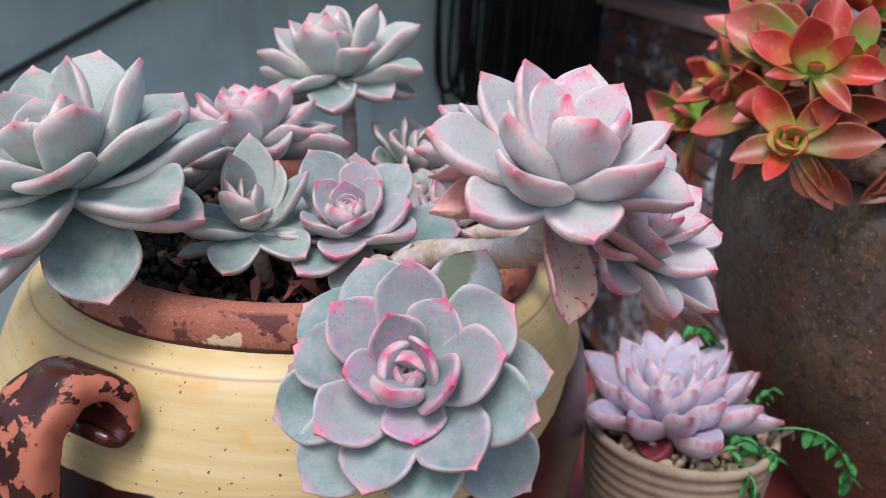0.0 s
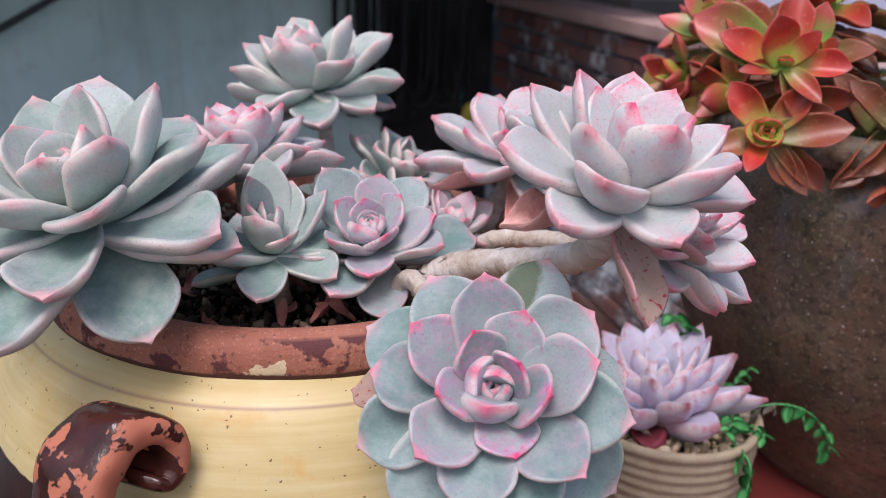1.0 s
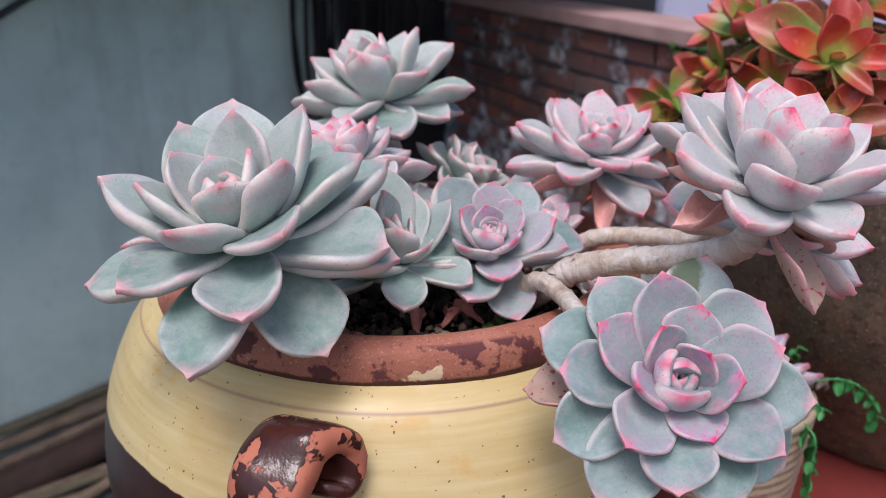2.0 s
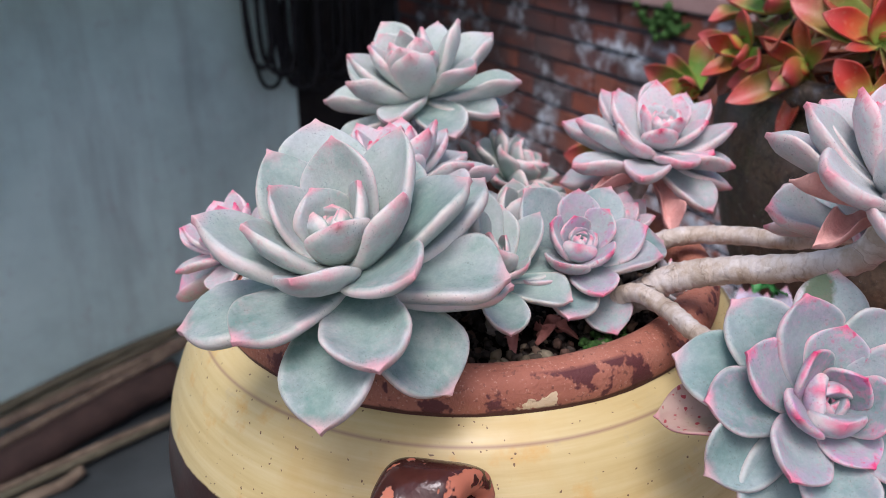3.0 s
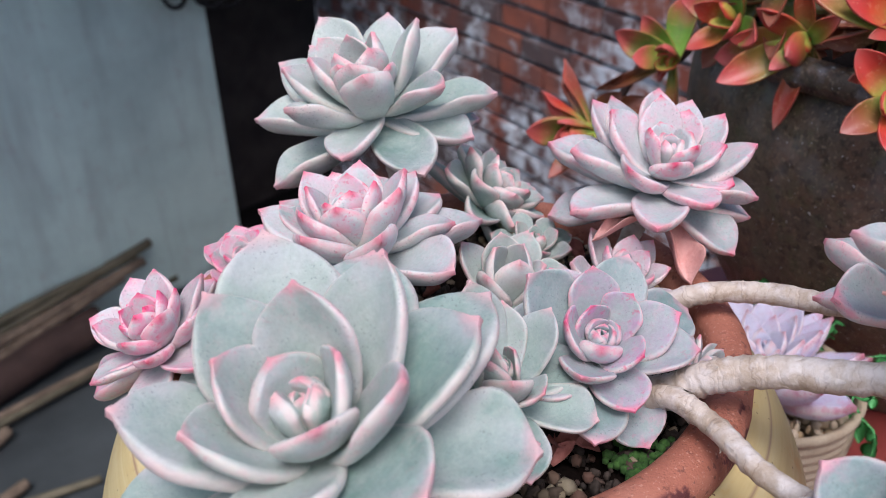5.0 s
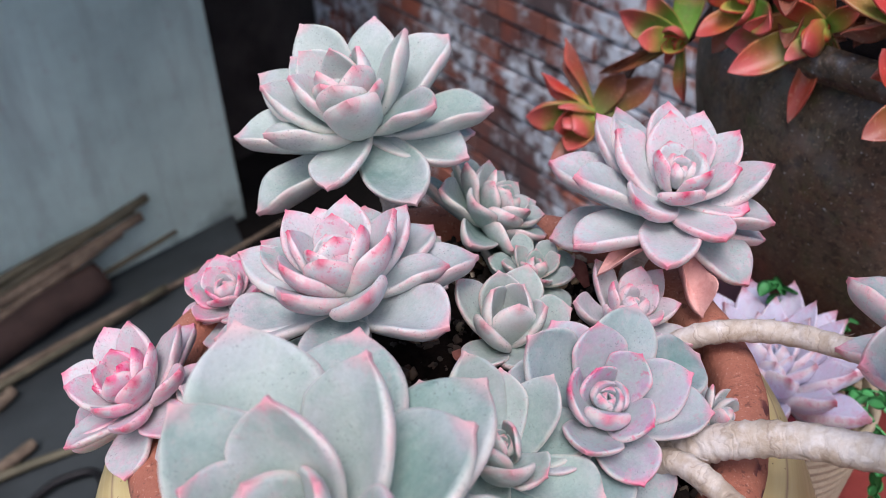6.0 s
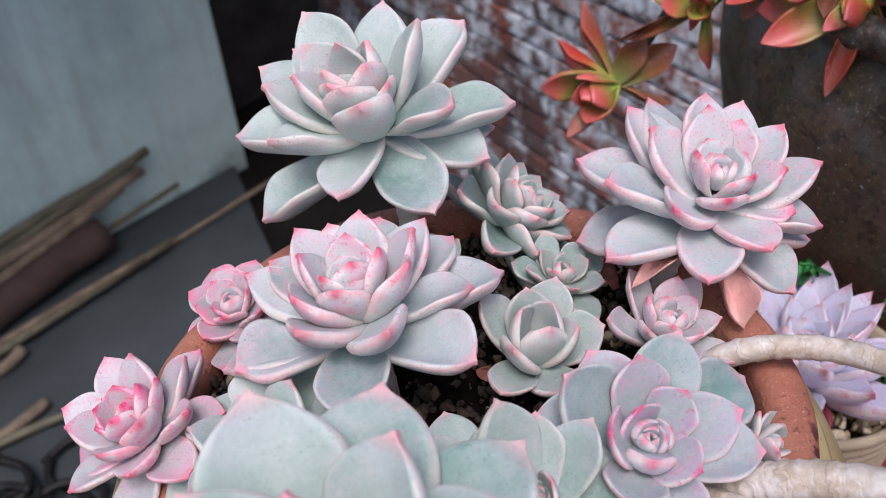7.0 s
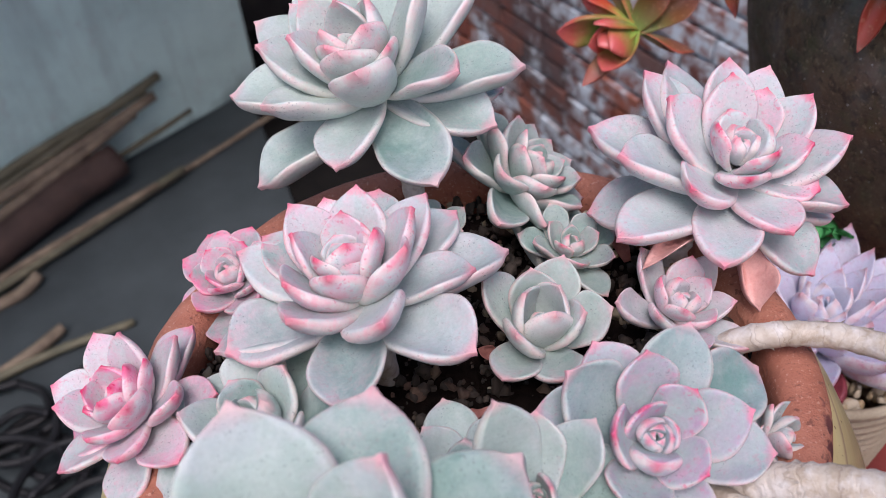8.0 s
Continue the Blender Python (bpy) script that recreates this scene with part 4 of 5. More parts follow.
PLANTS['B'] = rosette('small grey-green rosette squeezed between two larger ones', (-0.0143, -0.0855, 0.3422), (-0.040, -0.193, 0.980), 0.0487,
        [(173, 6, 24), (-7, 7, 21), (151, 12, 45), (-150, 20, 32), (99, 30, 54), (-105, 32, 35), (66, 44, 36), (28, 49, 41), (-66, 55, 25), (-137, 68, 44), (178, 76, 43), (5, 86, 43), (-39, 91, 42), (-99, 91, 44)], kind='green', width=0.52, flush=(0.7, 0.15), pale=0.2)
PLANTS['C'] = rosette('rosette with blunt grey leaves flushed pink at the heart', (0.0408, -0.0739, 0.3381), (-0.134, -0.382, 0.914), 0.0577,
        [(100, 23, 22), (-122, 29, 20), (-3, 29, 12), (162, 31, 30), (25, 40, 29), (-64, 44, 28), (125, 45, 51), (76, 47, 38), (-136, 49, 34), (-7, 58, 41), (48, 65, 51), (98, 68, 45), (-29, 69, 46), (-94, 71, 38), (-164, 71, 46), (-119, 77, 49), (145, 80, 46), (13, 100, 61), (-84, 103, 46)], kind='mauve', flush=(1.5, 0.25), pale=0.5)
PLANTS['D'] = rosette('pale rosette on a tall bare stem at the back', (0.0053, 0.1327, 0.3913), (-0.355, -0.043, 0.934), 0.0773,
        [(60, 12, 40), (-60, 24, 42), (110, 29, 47), (-12, 20, 44), (-100, 30, 47), (172, 24, 48), (-157, 9, 38), (-132, 19, 34), (16, 31, 30), (39, 37, 33), (159, 40, 58), (-93, 43, 58), (-61, 45, 37), (111, 47, 55), (91, 47, 69), (-2, 48, 56), (-163, 53, 60), (124, 60, 72), (51, 62, 70), (-52, 72, 59), (152, 74, 77), (13, 75, 72), (-127, 82, 58), (-171, 91, 75), (-27, 95, 73), (-90, 99, 68), (-51, 108, 64), (-19, 118, 63)], kind='green', width=0.46, flush=(0.75, 0.1), pale=0.62)
PLANTS['E'] = rosette("pink-flushed rosette standing above the jar's far rim", (0.1397, 0.0218, 0.3628), (0.046, -0.087, 0.995), 0.0703,
        [(64, 1, 17), (-15, 22, 22), (159, 25, 27), (88, 29, 24), (77, 30, 46), (-86, 36, 28), (72, 43, 54), (40, 44, 38), (134, 45, 47), (10, 48, 48), (-35, 51, 35), (-120, 52, 34), (42, 57, 60), (109, 61, 61), (94, 61, 66), (-19, 62, 53), (-156, 62, 46), (168, 64, 63), (-94, 78, 47), (135, 78, 70), (-167, 83, 71), (-127, 83, 60), (-47, 84, 37), (-44, 87, 51), (-29, 108, 55), (-70, 112, 56), (152, 113, 66)], kind='pink', width=0.47, flush=(1.5, 0.5), pale=0.7, dry=[(-158, 92, 62), (-98, 118, 55)])
PLANTS['F'] = rosette('large pink rosette on a thick bare stem', (0.1415, -0.1887, 0.4077), (0.087, -0.299, 0.950), 0.0644,
        [(-156, 8, 32), (-34, 26, 38), (-91, 32, 50), (46, 34, 40), (133, 41, 48), (123, 41, 37), (81, 42, 40), (-143, 43, 53), (-2, 49, 46), (-55, 50, 54), (78, 52, 48), (-120, 59, 56), (137, 62, 56), (-170, 66, 65), (112, 67, 54), (-25, 77, 53), (-131, 78, 61), (-84, 79, 54), (135, 83, 62), (23, 83, 54)], kind='pink', width=0.50, flush=(1.5, 0.45), pale=0.9, dry=[(-161, 94, 55), (149, 90, 43)], old=[(-88, 113, 58), (7, 123, 66)])
PLANTS['G'] = rosette('flat open rosette hanging over the front of the jar', (0.0834, -0.2264, 0.3321), (-0.143, -0.712, 0.687), 0.0646,
        [(72, 3, 17), (150, 17, 20), (25, 19, 27), (-109, 25, 24), (111, 35, 31), (-24, 37, 34), (-167, 40, 33), (4, 53, 46), (92, 60, 46), (-139, 61, 44), (62, 61, 33), (-79, 62, 31), (142, 63, 41), (-52, 63, 51), (31, 68, 52), (-20, 72, 58), (-105, 73, 51), (-78, 81, 57), (167, 82, 50), (-163, 89, 58), (114, 84, 56), (-133, 94, 61), (146, 96, 62), (6, 97, 57), (-39, 110, 64)], kind='mauve', flush=(1.9, 0.02), pale=0.16, rise=0.12, scarred=[(63, 81, 62)], old=[(172, 109, 64)])
PLANTS['H'] = rosette('bright pink rosette at the edge of the jar', (-0.1465, 0.0341, 0.3280), (-0.354, 0.005, 0.935), 0.0441,
        [(-60, 40, 32), (-115, 44, 32), (15, 60, 38), (140, 58, 38), (-35, 62, 37), (60, 14, 25), (-90, 21, 27), (165, 15, 23), (-40, 11, 21), (120, 20, 21), (-6, 26, 28), (-147, 27, 22), (50, 35, 37), (172, 39, 33), (4, 44, 27), (92, 53, 38), (-96, 63, 35), (-160, 75, 39), (35, 81, 43), (-69, 84, 41), (-171, 84, 31), (-21, 89, 39), (-114, 94, 41), (150, 111, 64)], kind='rose', width=0.52, flush=(2.0, 0.7), pale=0.8)
PLANTS['J'] = rosette('pale rosette with pink tips in the middle of the jar', (-0.0428, 0.0279, 0.3590), (-0.118, 0.076, 0.990), 0.0656,
        [(-5, 42, 46), (112, 40, 46), (-150, 40, 43), (55, 41, 45), (60, 19, 33), (-30, 25, 35), (150, 27, 37), (-75, 12, 28), (-94, 18, 21), (93, 20, 19), (-160, 23, 25), (18, 30, 22), (-114, 35, 38), (-51, 42, 44), (85, 47, 41), (-136, 53, 50), (-86, 58, 55), (145, 61, 53), (20, 62, 50), (129, 63, 44), (55, 68, 51), (51, 71, 45), (-24, 80, 52), (-174, 82, 59), (-62, 82, 66), (21, 82, 60), (177, 86, 64), (-6, 88, 67), (-114, 89, 58)], kind='pink', width=0.50, flush=(1.5, 0.4), pale=0.6)
PLANTS['O'] = rosette('pink and grey rosette hanging below a larger one', (0.178, -0.138, 0.3655), (0.42, -0.40, 0.80), 0.064,
        [(25, 15, 21), (158, 21, 26), (-60, 25, 29), (75, 30, 32), (-148, 34, 34), (-15, 38, 37), (130, 42, 39), (-102, 46, 41), (38, 49, 43), (177, 53, 45), (-42, 57, 47), (90, 60, 48), (-126, 64, 50), (12, 67, 52), (142, 71, 53), (-76, 74, 55), (55, 78, 56), (-29, 84, 57), (-110, 80, 48), (32, 94, 60), (165, 101, 62), (85, 112, 65), (125, 135, 54), (-70, 84, 50), (-148, 86, 46)], kind='pink', width=0.46, flush=(1.4, 0.6), pale=1.0)
rosette("tiny pink rosette beside the jar rim", (-0.0906, 0.1054, 0.3185), (-0.25, -0.2, 1), 0.036, leaves=22, kind="rose", flush=(1.6, 1.0), turn=10, spread=88, width=0.62)
rosette("small blue-green rosette behind the others", (0.0614, 0.1023, 0.3294), (0.70, -0.20, 0.8), 0.053, leaves=30, kind="green", flush=(0.6, 0.1), turn=25, spread=98, width=0.50, pale=0.1)
rosette("tiny green rosette with a rosy heart on the grit", (0.071, 0.051, 0.3200), (0.1, -0.25, 1), 0.031, leaves=16, kind="green", flush=(1.1, 0.1), turn=15, spread=80, width=0.50)
rosette("small pale green rosette with pink tips", (0.0302, 0.0023, 0.3268), (0.0, -0.25, 1), 0.040, [(-95, 9, 38), (25, 12, 36), (145, 13, 37), (-35, 26, 36), (85, 24, 38), (-155, 30, 36), (-95, 58, 34), (-10, 58, 36), (50, 50, 38), (120, 55, 38), (-145, 64, 36)], kind="green", flush=(0.8, 0.3), width=0.60, pale=0.6)
rosette("small pink rosette between larger ones", (0.0923, -0.0117, 0.3263), (0.15, -0.25, 1), 0.038, leaves=16, kind="rose", flush=(0.9, 0.35), turn=40, spread=66, width=0.48, pale=0.7)
rosette("small grey rosette under the larger leaves", (-0.0281, -0.0568, 0.3237), (-0.2, -0.1, 1), 0.044, leaves=14, kind="green", flush=(0.3, 0.0), turn=5, spread=85)
rosette("small pink offshoot beside a stem", (0.0964, -0.0804, 0.3158), (0.6, -0.5, 0.7), 0.026, leaves=12, kind="pink", flush=(0.9, 0.5), turn=5, spread=85)
rosette("tiny grey rosette in the shade of a taller one", (0.0131, 0.0885, 0.3217), (-0.1, -0.4, 1), 0.026, leaves=12, kind="green", flush=(0.2, 0.0), turn=5, spread=85)
rosette("grey rosette half hidden behind the big leaning one", (-0.097, -0.006, 0.3290), (-0.2, 0.1, 1), 0.054, leaves=15, kind="green", flush=(0.4, 0.1), turn=50, spread=88, width=0.62)


# ---- bare stems ----
def stem(plant, label, points, radii, seed):
    """A ringed woody stem, part of its plant."""
    bm = tube(points, radii, 16, 14, 0.10, 0.05, seed)
    bm.transform(plant.matrix_world.inverted())
    whole = part("stem", bm, STEM, plant, label)
    if len(points) > 4:
        # thin curls of peeling bark
        r = random.Random(int(seed * 10))
        path = smooth_path(points, 14)
        for i in range(12):
            k = r.randrange(10, len(path) - 10)
            along = (path[k + 1] - path[k - 1]).normalized()
            side = along.orthogonal().normalized()
            side.rotate(Matrix.Rotation(r.uniform(0, 6.283), 3, along))
            f = k / (len(path) - 1) * (len(radii) - 1)
            rad = radii[int(f)] * 1.02
            long, wide, lift = r.uniform(0.004, 0.010), r.uniform(0.001, 0.0026), r.uniform(0.0004, 0.0022)
            across = along.cross(side)
            bm = bmesh.new()
            rows = []
            for s in (0, 0.3, 0.6, 0.85, 1.0):
                c = path[k] + along * long * s + side * (rad + lift * s * s * s)
                taper = 1 - 0.8 * s * s
                rows.append([bm.verts.new(c + across * wide * q * taper - side * q * q * wide * 0.3) for q in (-1, 0, 1)])
            for p, q in zip(rows, rows[1:]):
                for j in range(2):
                    bm.faces.new((p[j], p[j + 1], q[j + 1], q[j]))
            bmesh.ops.recalc_face_normals(bm, faces=bm.faces[:])
            bm.transform(plant.matrix_world.inverted())
            part("bark_flake", bm, STEM, whole)
    return whole


stem(PLANTS["F"], "thick pale woody stem ringed with leaf scars", [(0.0607, -0.073, 0.3083), (0.0669, -0.0972, 0.3276), (0.079, -0.1107, 0.3425), (0.0977, -0.129, 0.3528), (0.1183, -0.1615, 0.3659), (0.135, -0.1863, 0.3819), (0.1427, -0.192, 0.4112)], [0.0088, 0.0084, 0.0080, 0.0076, 0.0072, 0.0074, 0.0076], 1.0)
stem(PLANTS["O"], "bare grey stem reaching out over the jar rim", [(0.0859, -0.0259, 0.3039), (0.114, -0.0405, 0.3328), (0.1467, -0.0623, 0.3407), (0.1674, -0.1007, 0.35), (0.180, -0.1400, 0.3700)], [0.0062, 0.0060, 0.0058, 0.0056, 0.0058], 4.0)
stem(PLANTS["G"], "bare grey stem hanging over the jar rim", [(0.0451, -0.0783, 0.3027), (0.0572, -0.1046, 0.3343), (0.0644, -0.1322, 0.337), (0.0635, -0.1655, 0.339), (0.0752, -0.2011, 0.3375), (0.0828, -0.2239, 0.3323)], [0.0056, 0.0055, 0.0052, 0.0050, 0.0052, 0.0056], 7.0)
stem(PLANTS["D"], "upright brown stem", [(0.0119, 0.1096, 0.3001), (0.0135, 0.1221, 0.3397), (0.0105, 0.1327, 0.3744), (0.0068, 0.131, 0.3991)], [0.006, 0.006, 0.0055, 0.005], 9.0)
stem(PLANTS["E"], "short brown stem", [(0.1185, 0.0305, 0.2988), (0.1292, 0.0329, 0.3284), (0.138, 0.0254, 0.3579), (0.1413, 0.0204, 0.3757)], [0.006, 0.006, 0.0055, 0.005], 11.0)
stem(PLANTS["A"], "short brown stem", [(-0.0811, -0.0985, 0.3009), (-0.0911, -0.113, 0.3336), (-0.1001, -0.1242, 0.3616), (-0.1033, -0.1302, 0.3832)], [0.008, 0.008, 0.0075, 0.007], 13.0)
stem(PLANTS["J"], "short brown stem", [(-0.0368, 0.0288, 0.2998), (-0.04, 0.0292, 0.3393), (-0.043, 0.0291, 0.371)], [0.007, 0.007, 0.006], 15.0)
stem(PLANTS["C"], "short brown stem", [(0.0365, -0.0634, 0.3024), (0.0398, -0.0704, 0.3259), (0.0412, -0.0775, 0.3494)], [0.006, 0.006, 0.005], 16.0)
stem(PLANTS["B"], "short brown stem", [(-0.0105, -0.0735, 0.3018), (-0.0128, -0.0806, 0.3253), (-0.0142, -0.0857, 0.3487)], [0.005, 0.005, 0.005], 18.0)
stem(PLANTS["H"], "short brown stem", [(-0.1194, 0.0313, 0.3003), (-0.1345, 0.0337, 0.3182), (-0.1487, 0.033, 0.338)], [0.005, 0.005, 0.0045], 17.0)

# water droplets on the broad leaves
rng = random.Random(44)
bm = bmesh.new()
for key, count in (("A", 110), ("G", 40), ("J", 24), ("F", 24)):
    plant = PLANTS[key]
    broad = [ob for ob in plant.children if ob.name.startswith("leaf") and ob.matrix_basis.to_scale().y > 0.045]
    for i in range(count):
        leaf = broad[int(len(broad) * rng.random() ** 1.6)] if key == "A" else rng.choice(broad)
        m = plant.matrix_world @ leaf.matrix_basis
        verts = leaf.data.vertices
        v = verts[rng.randrange(len(verts))]
        if v.normal.z < 0.5 or not 0.25 < v.co.y < 0.92:
            continue
        size = rng.uniform(0.0004, 0.0009)
        spot = m @ (v.co + Vector((rng.uniform(-0.03, 0.03), rng.uniform(-0.04, 0.04), 0)))
        up = (m.to_3x3() @ v.normal).normalized()
        tilt = up.to_track_quat("Z", "Y").to_matrix().to_4x4()
        bmesh.ops.create_icosphere(bm, subdivisions=2, radius=size, matrix=Matrix.Translation(spot + up * size * 0.2) @ tilt @ Matrix.Diagonal((1, 1, 0.6, 1)))
tagged(mesh_object("water_droplets", bm, WATER), "fine clear water droplets on the succulent leaves", "water", kind="stuff")

# fallen leaves on the soil
rng = random.Random(21)
for i in range(26):
    a, d = rng.uniform(0, 6.283), 0.13 * math.sqrt(rng.random())
    if i < 12:
        a, d = rng.uniform(-2.5, -1.2), rng.uniform(0.085, 0.132)
    ob = tagged(new("dry_leaf", SETS["fallen"][0][0][rng.randrange(7)]), "shrivelled reddish leaf on the soil", "leaf", "dry leaves")
    ob.matrix_world = Matrix.Translation((d * math.cos(a), d * math.sin(a), 0.309)) @ Euler((rng.uniform(-0.2, 0.9), rng.uniform(-0.6, 0.6), rng.uniform(0, 6.28))).to_matrix().to_4x4() @ Matrix.Diagonal((rng.uniform(0.006, 0.010), rng.uniform(0.012, 0.02), 0.012, 1))

# ---- ribbed pot ----
small_pot = tagged(new("ribbed_pot"), "small ribbed buff clay pot with a lilac succulent", "pot")
small_pot.location = (0.288, 0.058, LEDGE)
small_pot.scale = (0.978, 0.978, 1.035)
prof = [(0.050, 0), (0.060, 0.002)]
for k in range(64):
    z = 0.004 + 0.116 * k / 63
    prof.append((0.062 + 0.0145 * (z / 0.12) ** 0.8 + 0.0008 * math.sin(z * 2 * math.pi / 0.0092), z))
part("body", lathe(prof, 112), SMALL_POT, small_pot)
part("rim", lathe([(0.0760, 0.1195), (0.0778, 0.1215), (0.0778, 0.1245), (0.0765, 0.1268), (0.0735, 0.1275), (0.0705, 0.125), (0.069, 0.11)], 112), SMALL_POT, small_pot)


def in_small(r):
    a, d = r.uniform(0, 6.283), 0.068 * math.sqrt(r.random())
    return (0.288 + d * math.cos(a), 0.058 + d * math.sin(a), LEDGE + 0.119 + r.uniform(0, 0.006))


pebble_heap("gravel", 420, in_small, (0.0028, 0.0056), GRAVEL, "warm pale gravel in the ribbed pot", 9)
rosette("lilac rosette with dark red leaf tips in the ribbed pot", (0.279, 0.058, 0.145), (-0.05, -0.08, 1), 0.088, leaves=40, kind="purple", flush=(0.35, 0.85), turn=15, spread=68, width=0.31, power=0.80, wine=[(-112, 76, 60)])


# ---- creeping fern ----
SILL = Matrix.Translation((0.3025, 0.045, 0.1467)) @ Matrix.Scale(0.978, 4) @ Matrix.Translation((-0.308, -0.032, -0.142))


def oval(length, wide, cup=0.15):
    bm = bmesh.new()
    rows = []
    for i in range(7):
        s = i / 6
        w = wide * 0.5 * math.sin(math.pi * min(1, 0.12 + s * 0.88)) ** 0.75
        rows.append([bm.verts.new((k * w, s * length, cup * wide * (k * k) - 0.12 * length * s * s)) for k in (-1, -0.5, 0, 0.5, 1)])
    for a, b in zip(rows, rows[1:]):
        for k in range(4):
            bm.faces.new((a[k], a[k + 1], b[k + 1], b[k]))
    bmesh.ops.solidify(bm, geom=bm.faces[:], thickness=0.0004)
    return bm


def frond(label, points, count, size, dead=(), seed=1, hang=0.6):
    r = random.Random(seed)
    thing = tagged(new("fern_frond"), label, "fern", "creeping fern")
    points = [SILL @ Vector(p) for p in points]
    thing.location = points[0]
    rel = [Vector(p) - Vector(points[0]) for p in points]
    part("stalk", tube(rel, [0.0008, 0.0005], 6, 6), FERN, thing)
    path = smooth_path(rel, 20)
    live = part("leaflet", oval(size, size * 0.8), FERN, thing)
    for i in range(count):
        f = (i + 1) / count
        at = path[min(len(path) - 1, int(f * (len(path) - 1)))]
        ob = live if i == 0 else new("leaflet", live.data)
        ob.parent = thing
        s = r.uniform(0.7, 1.15)
        ob.matrix_basis = Matrix.Translation(at) @ Euler((r.uniform(-0.6, 0.2) - hang, r.uniform(-0.4, 0.4), (1.3 if i % 2 else -1.3) + r.uniform(-0.5, 0.5) + 3.1)).to_matrix().to_4x4() @ Matrix.Diagonal((s, s, s, 1))
        if i in dead:
            ob.data = ob.data.copy()
            ob.data.materials[0] = FERN_DEAD
    return thing


frond("bright green fern frond trailing off the ribbed pot", [(0.345, 0.030, 0.146), (0.372, 0.018, 0.160), (0.395, 0.012, 0.158), (0.412, 0.006, 0.143), (0.420, 0.002, 0.122)], 17, 0.014, (2, 3, 4), 4)
frond("green fern frond hanging down the ribbed pot", [(0.325, -0.012, 0.147), (0.330, -0.035, 0.140), (0.328, -0.040, 0.115), (0.326, -0.042, 0.085), (0.324, -0.040, 0.055)], 20, 0.015, (), 5, 1.1)
frond("green fern frond among the lilac leaves", [(0.318, 0.020, 0.146), (0.326, 0.000, 0.160), (0.322, -0.015, 0.166), (0.312, -0.024, 0.162)], 8, 0.013, (), 6, 0.1)
frond("green clover-like frond behind the lilac leaves", [(0.325, 0.075, 0.146), (0.322, 0.082, 0.185), (0.314, 0.084, 0.206), (0.304, 0.084, 0.212)], 7, 0.017, (), 7, 0.2)
frond("green fern frond at the pot's edge", [(0.345, 0.050, 0.146), (0.356, 0.052, 0.165), (0.364, 0.050, 0.176)], 8, 0.012, (), 8, 0.3)
frond("short green frond by the lilac rosette", [(0.335, 0.010, 0.146), (0.348, -0.002, 0.152), (0.352, -0.012, 0.148)], 7, 0.012, (), 9, 0.4)


# ---- red succulents in the stoneware pot ----
CORNER = Matrix.Translation((0.3436, 0.1111, 0.3545)) @ Matrix.Scale(0.971, 4) @ Matrix.Translation((-0.354, -0.107, -0.352))


def crassula(label, root, at, axis, size, pairs, redness, turn=0.0, spread=85.0, age=0.7, seed=1, tail=5, broad=0.47, table=(), inner=2):
    """A stem with opposite pairs of leaves, each pair crossing the last, open at the end like a flower.
    table: its leaves one by one (turn, lean, length in mm, width over length, redness, age)."""
    r = random.Random(seed)
    thing = tagged(new("crassula"), label, "succulent", "red crassula plants")
    root, at = CORNER @ Vector(root), Vector(at) if table else CORNER @ Vector(at)
    size *= 0.95
    pairs += 1
    z = Vector(axis).normalized()
    x = (Vector((1, 0, 0)) - z * z.x).normalized()
    m = Matrix.Translation(at) @ Matrix((x, z.cross(x), z)).transposed().to_4x4()
    thing.matrix_world = m
    inv = m.inverted()
    mid = (Vector(root) + Vector(at)) / 2 + Vector((0, 0, 0.02))
    pts = [inv @ Vector(root), inv @ mid, Vector((0, 0, -0.02)), Vector((0, 0, -0.004 if table else 0.004))]
    part("stem", tube(pts, [0.0045, 0.0040, 0.0035], 8, 6, 0.1), BARK, thing)
    heart = [(turn + 70 + 90 * k + side, 6 + 7 * k, 13 + 4.5 * k, 0.85, 0.15 + 0.24 * k, 0.0) for k in range(inner) for side in (0, 180)] if table else []
    for az, lean, length, wide, red, old in [*heart, *table]:
        ob = add_leaf(thing, "crassula", r, Vector((0, 0, 0)), az, lean, length / 1000, length * wide / 1000, 0.5, 10, bud=length < 34 and wide > 0.5)
        ob.color = (red, old, 0.85 if length < 26 and wide > 0.7 else 0.0, 1)
    for i in range(0 if table else pairs + tail):
        back = max(0, i - pairs + 1)
        f = min(1.0, (i + 0.6) / pairs)
        lean = 6 + (spread - 6) * f ** 1.25 + back * 6
        length = size * (0.35 + 0.65 * f ** 0.6) * r.uniform(0.9, 1.08) * (1.08 if back else 1)
        for side in (0, 180):
            az = turn + 90 * i + side + r.uniform(-12, 12)
            ob = add_leaf(thing, "crassula", r, Vector((0, 0, -0.012 * back)), az, min(150, lean + r.uniform(-8, 8)), length, length * r.uniform(0.9, 1.1) * (0.32 if back else broad * 1.2 if f < 0.6 else broad), 0.5, 12)
            ob.color = (max(0, min(1, redness + r.uniform(-0.35, 0.25))), max(0, min(1, age * f + 0.75 * min(1, back) + r.uniform(-0.25, 0.2))), 0.7 if i == 0 else 0.0, 1)
    return thing


RED, GREEN = "succulent stem with fiery red and yellow-green leaves", "succulent stem with green leaves tipped in red"
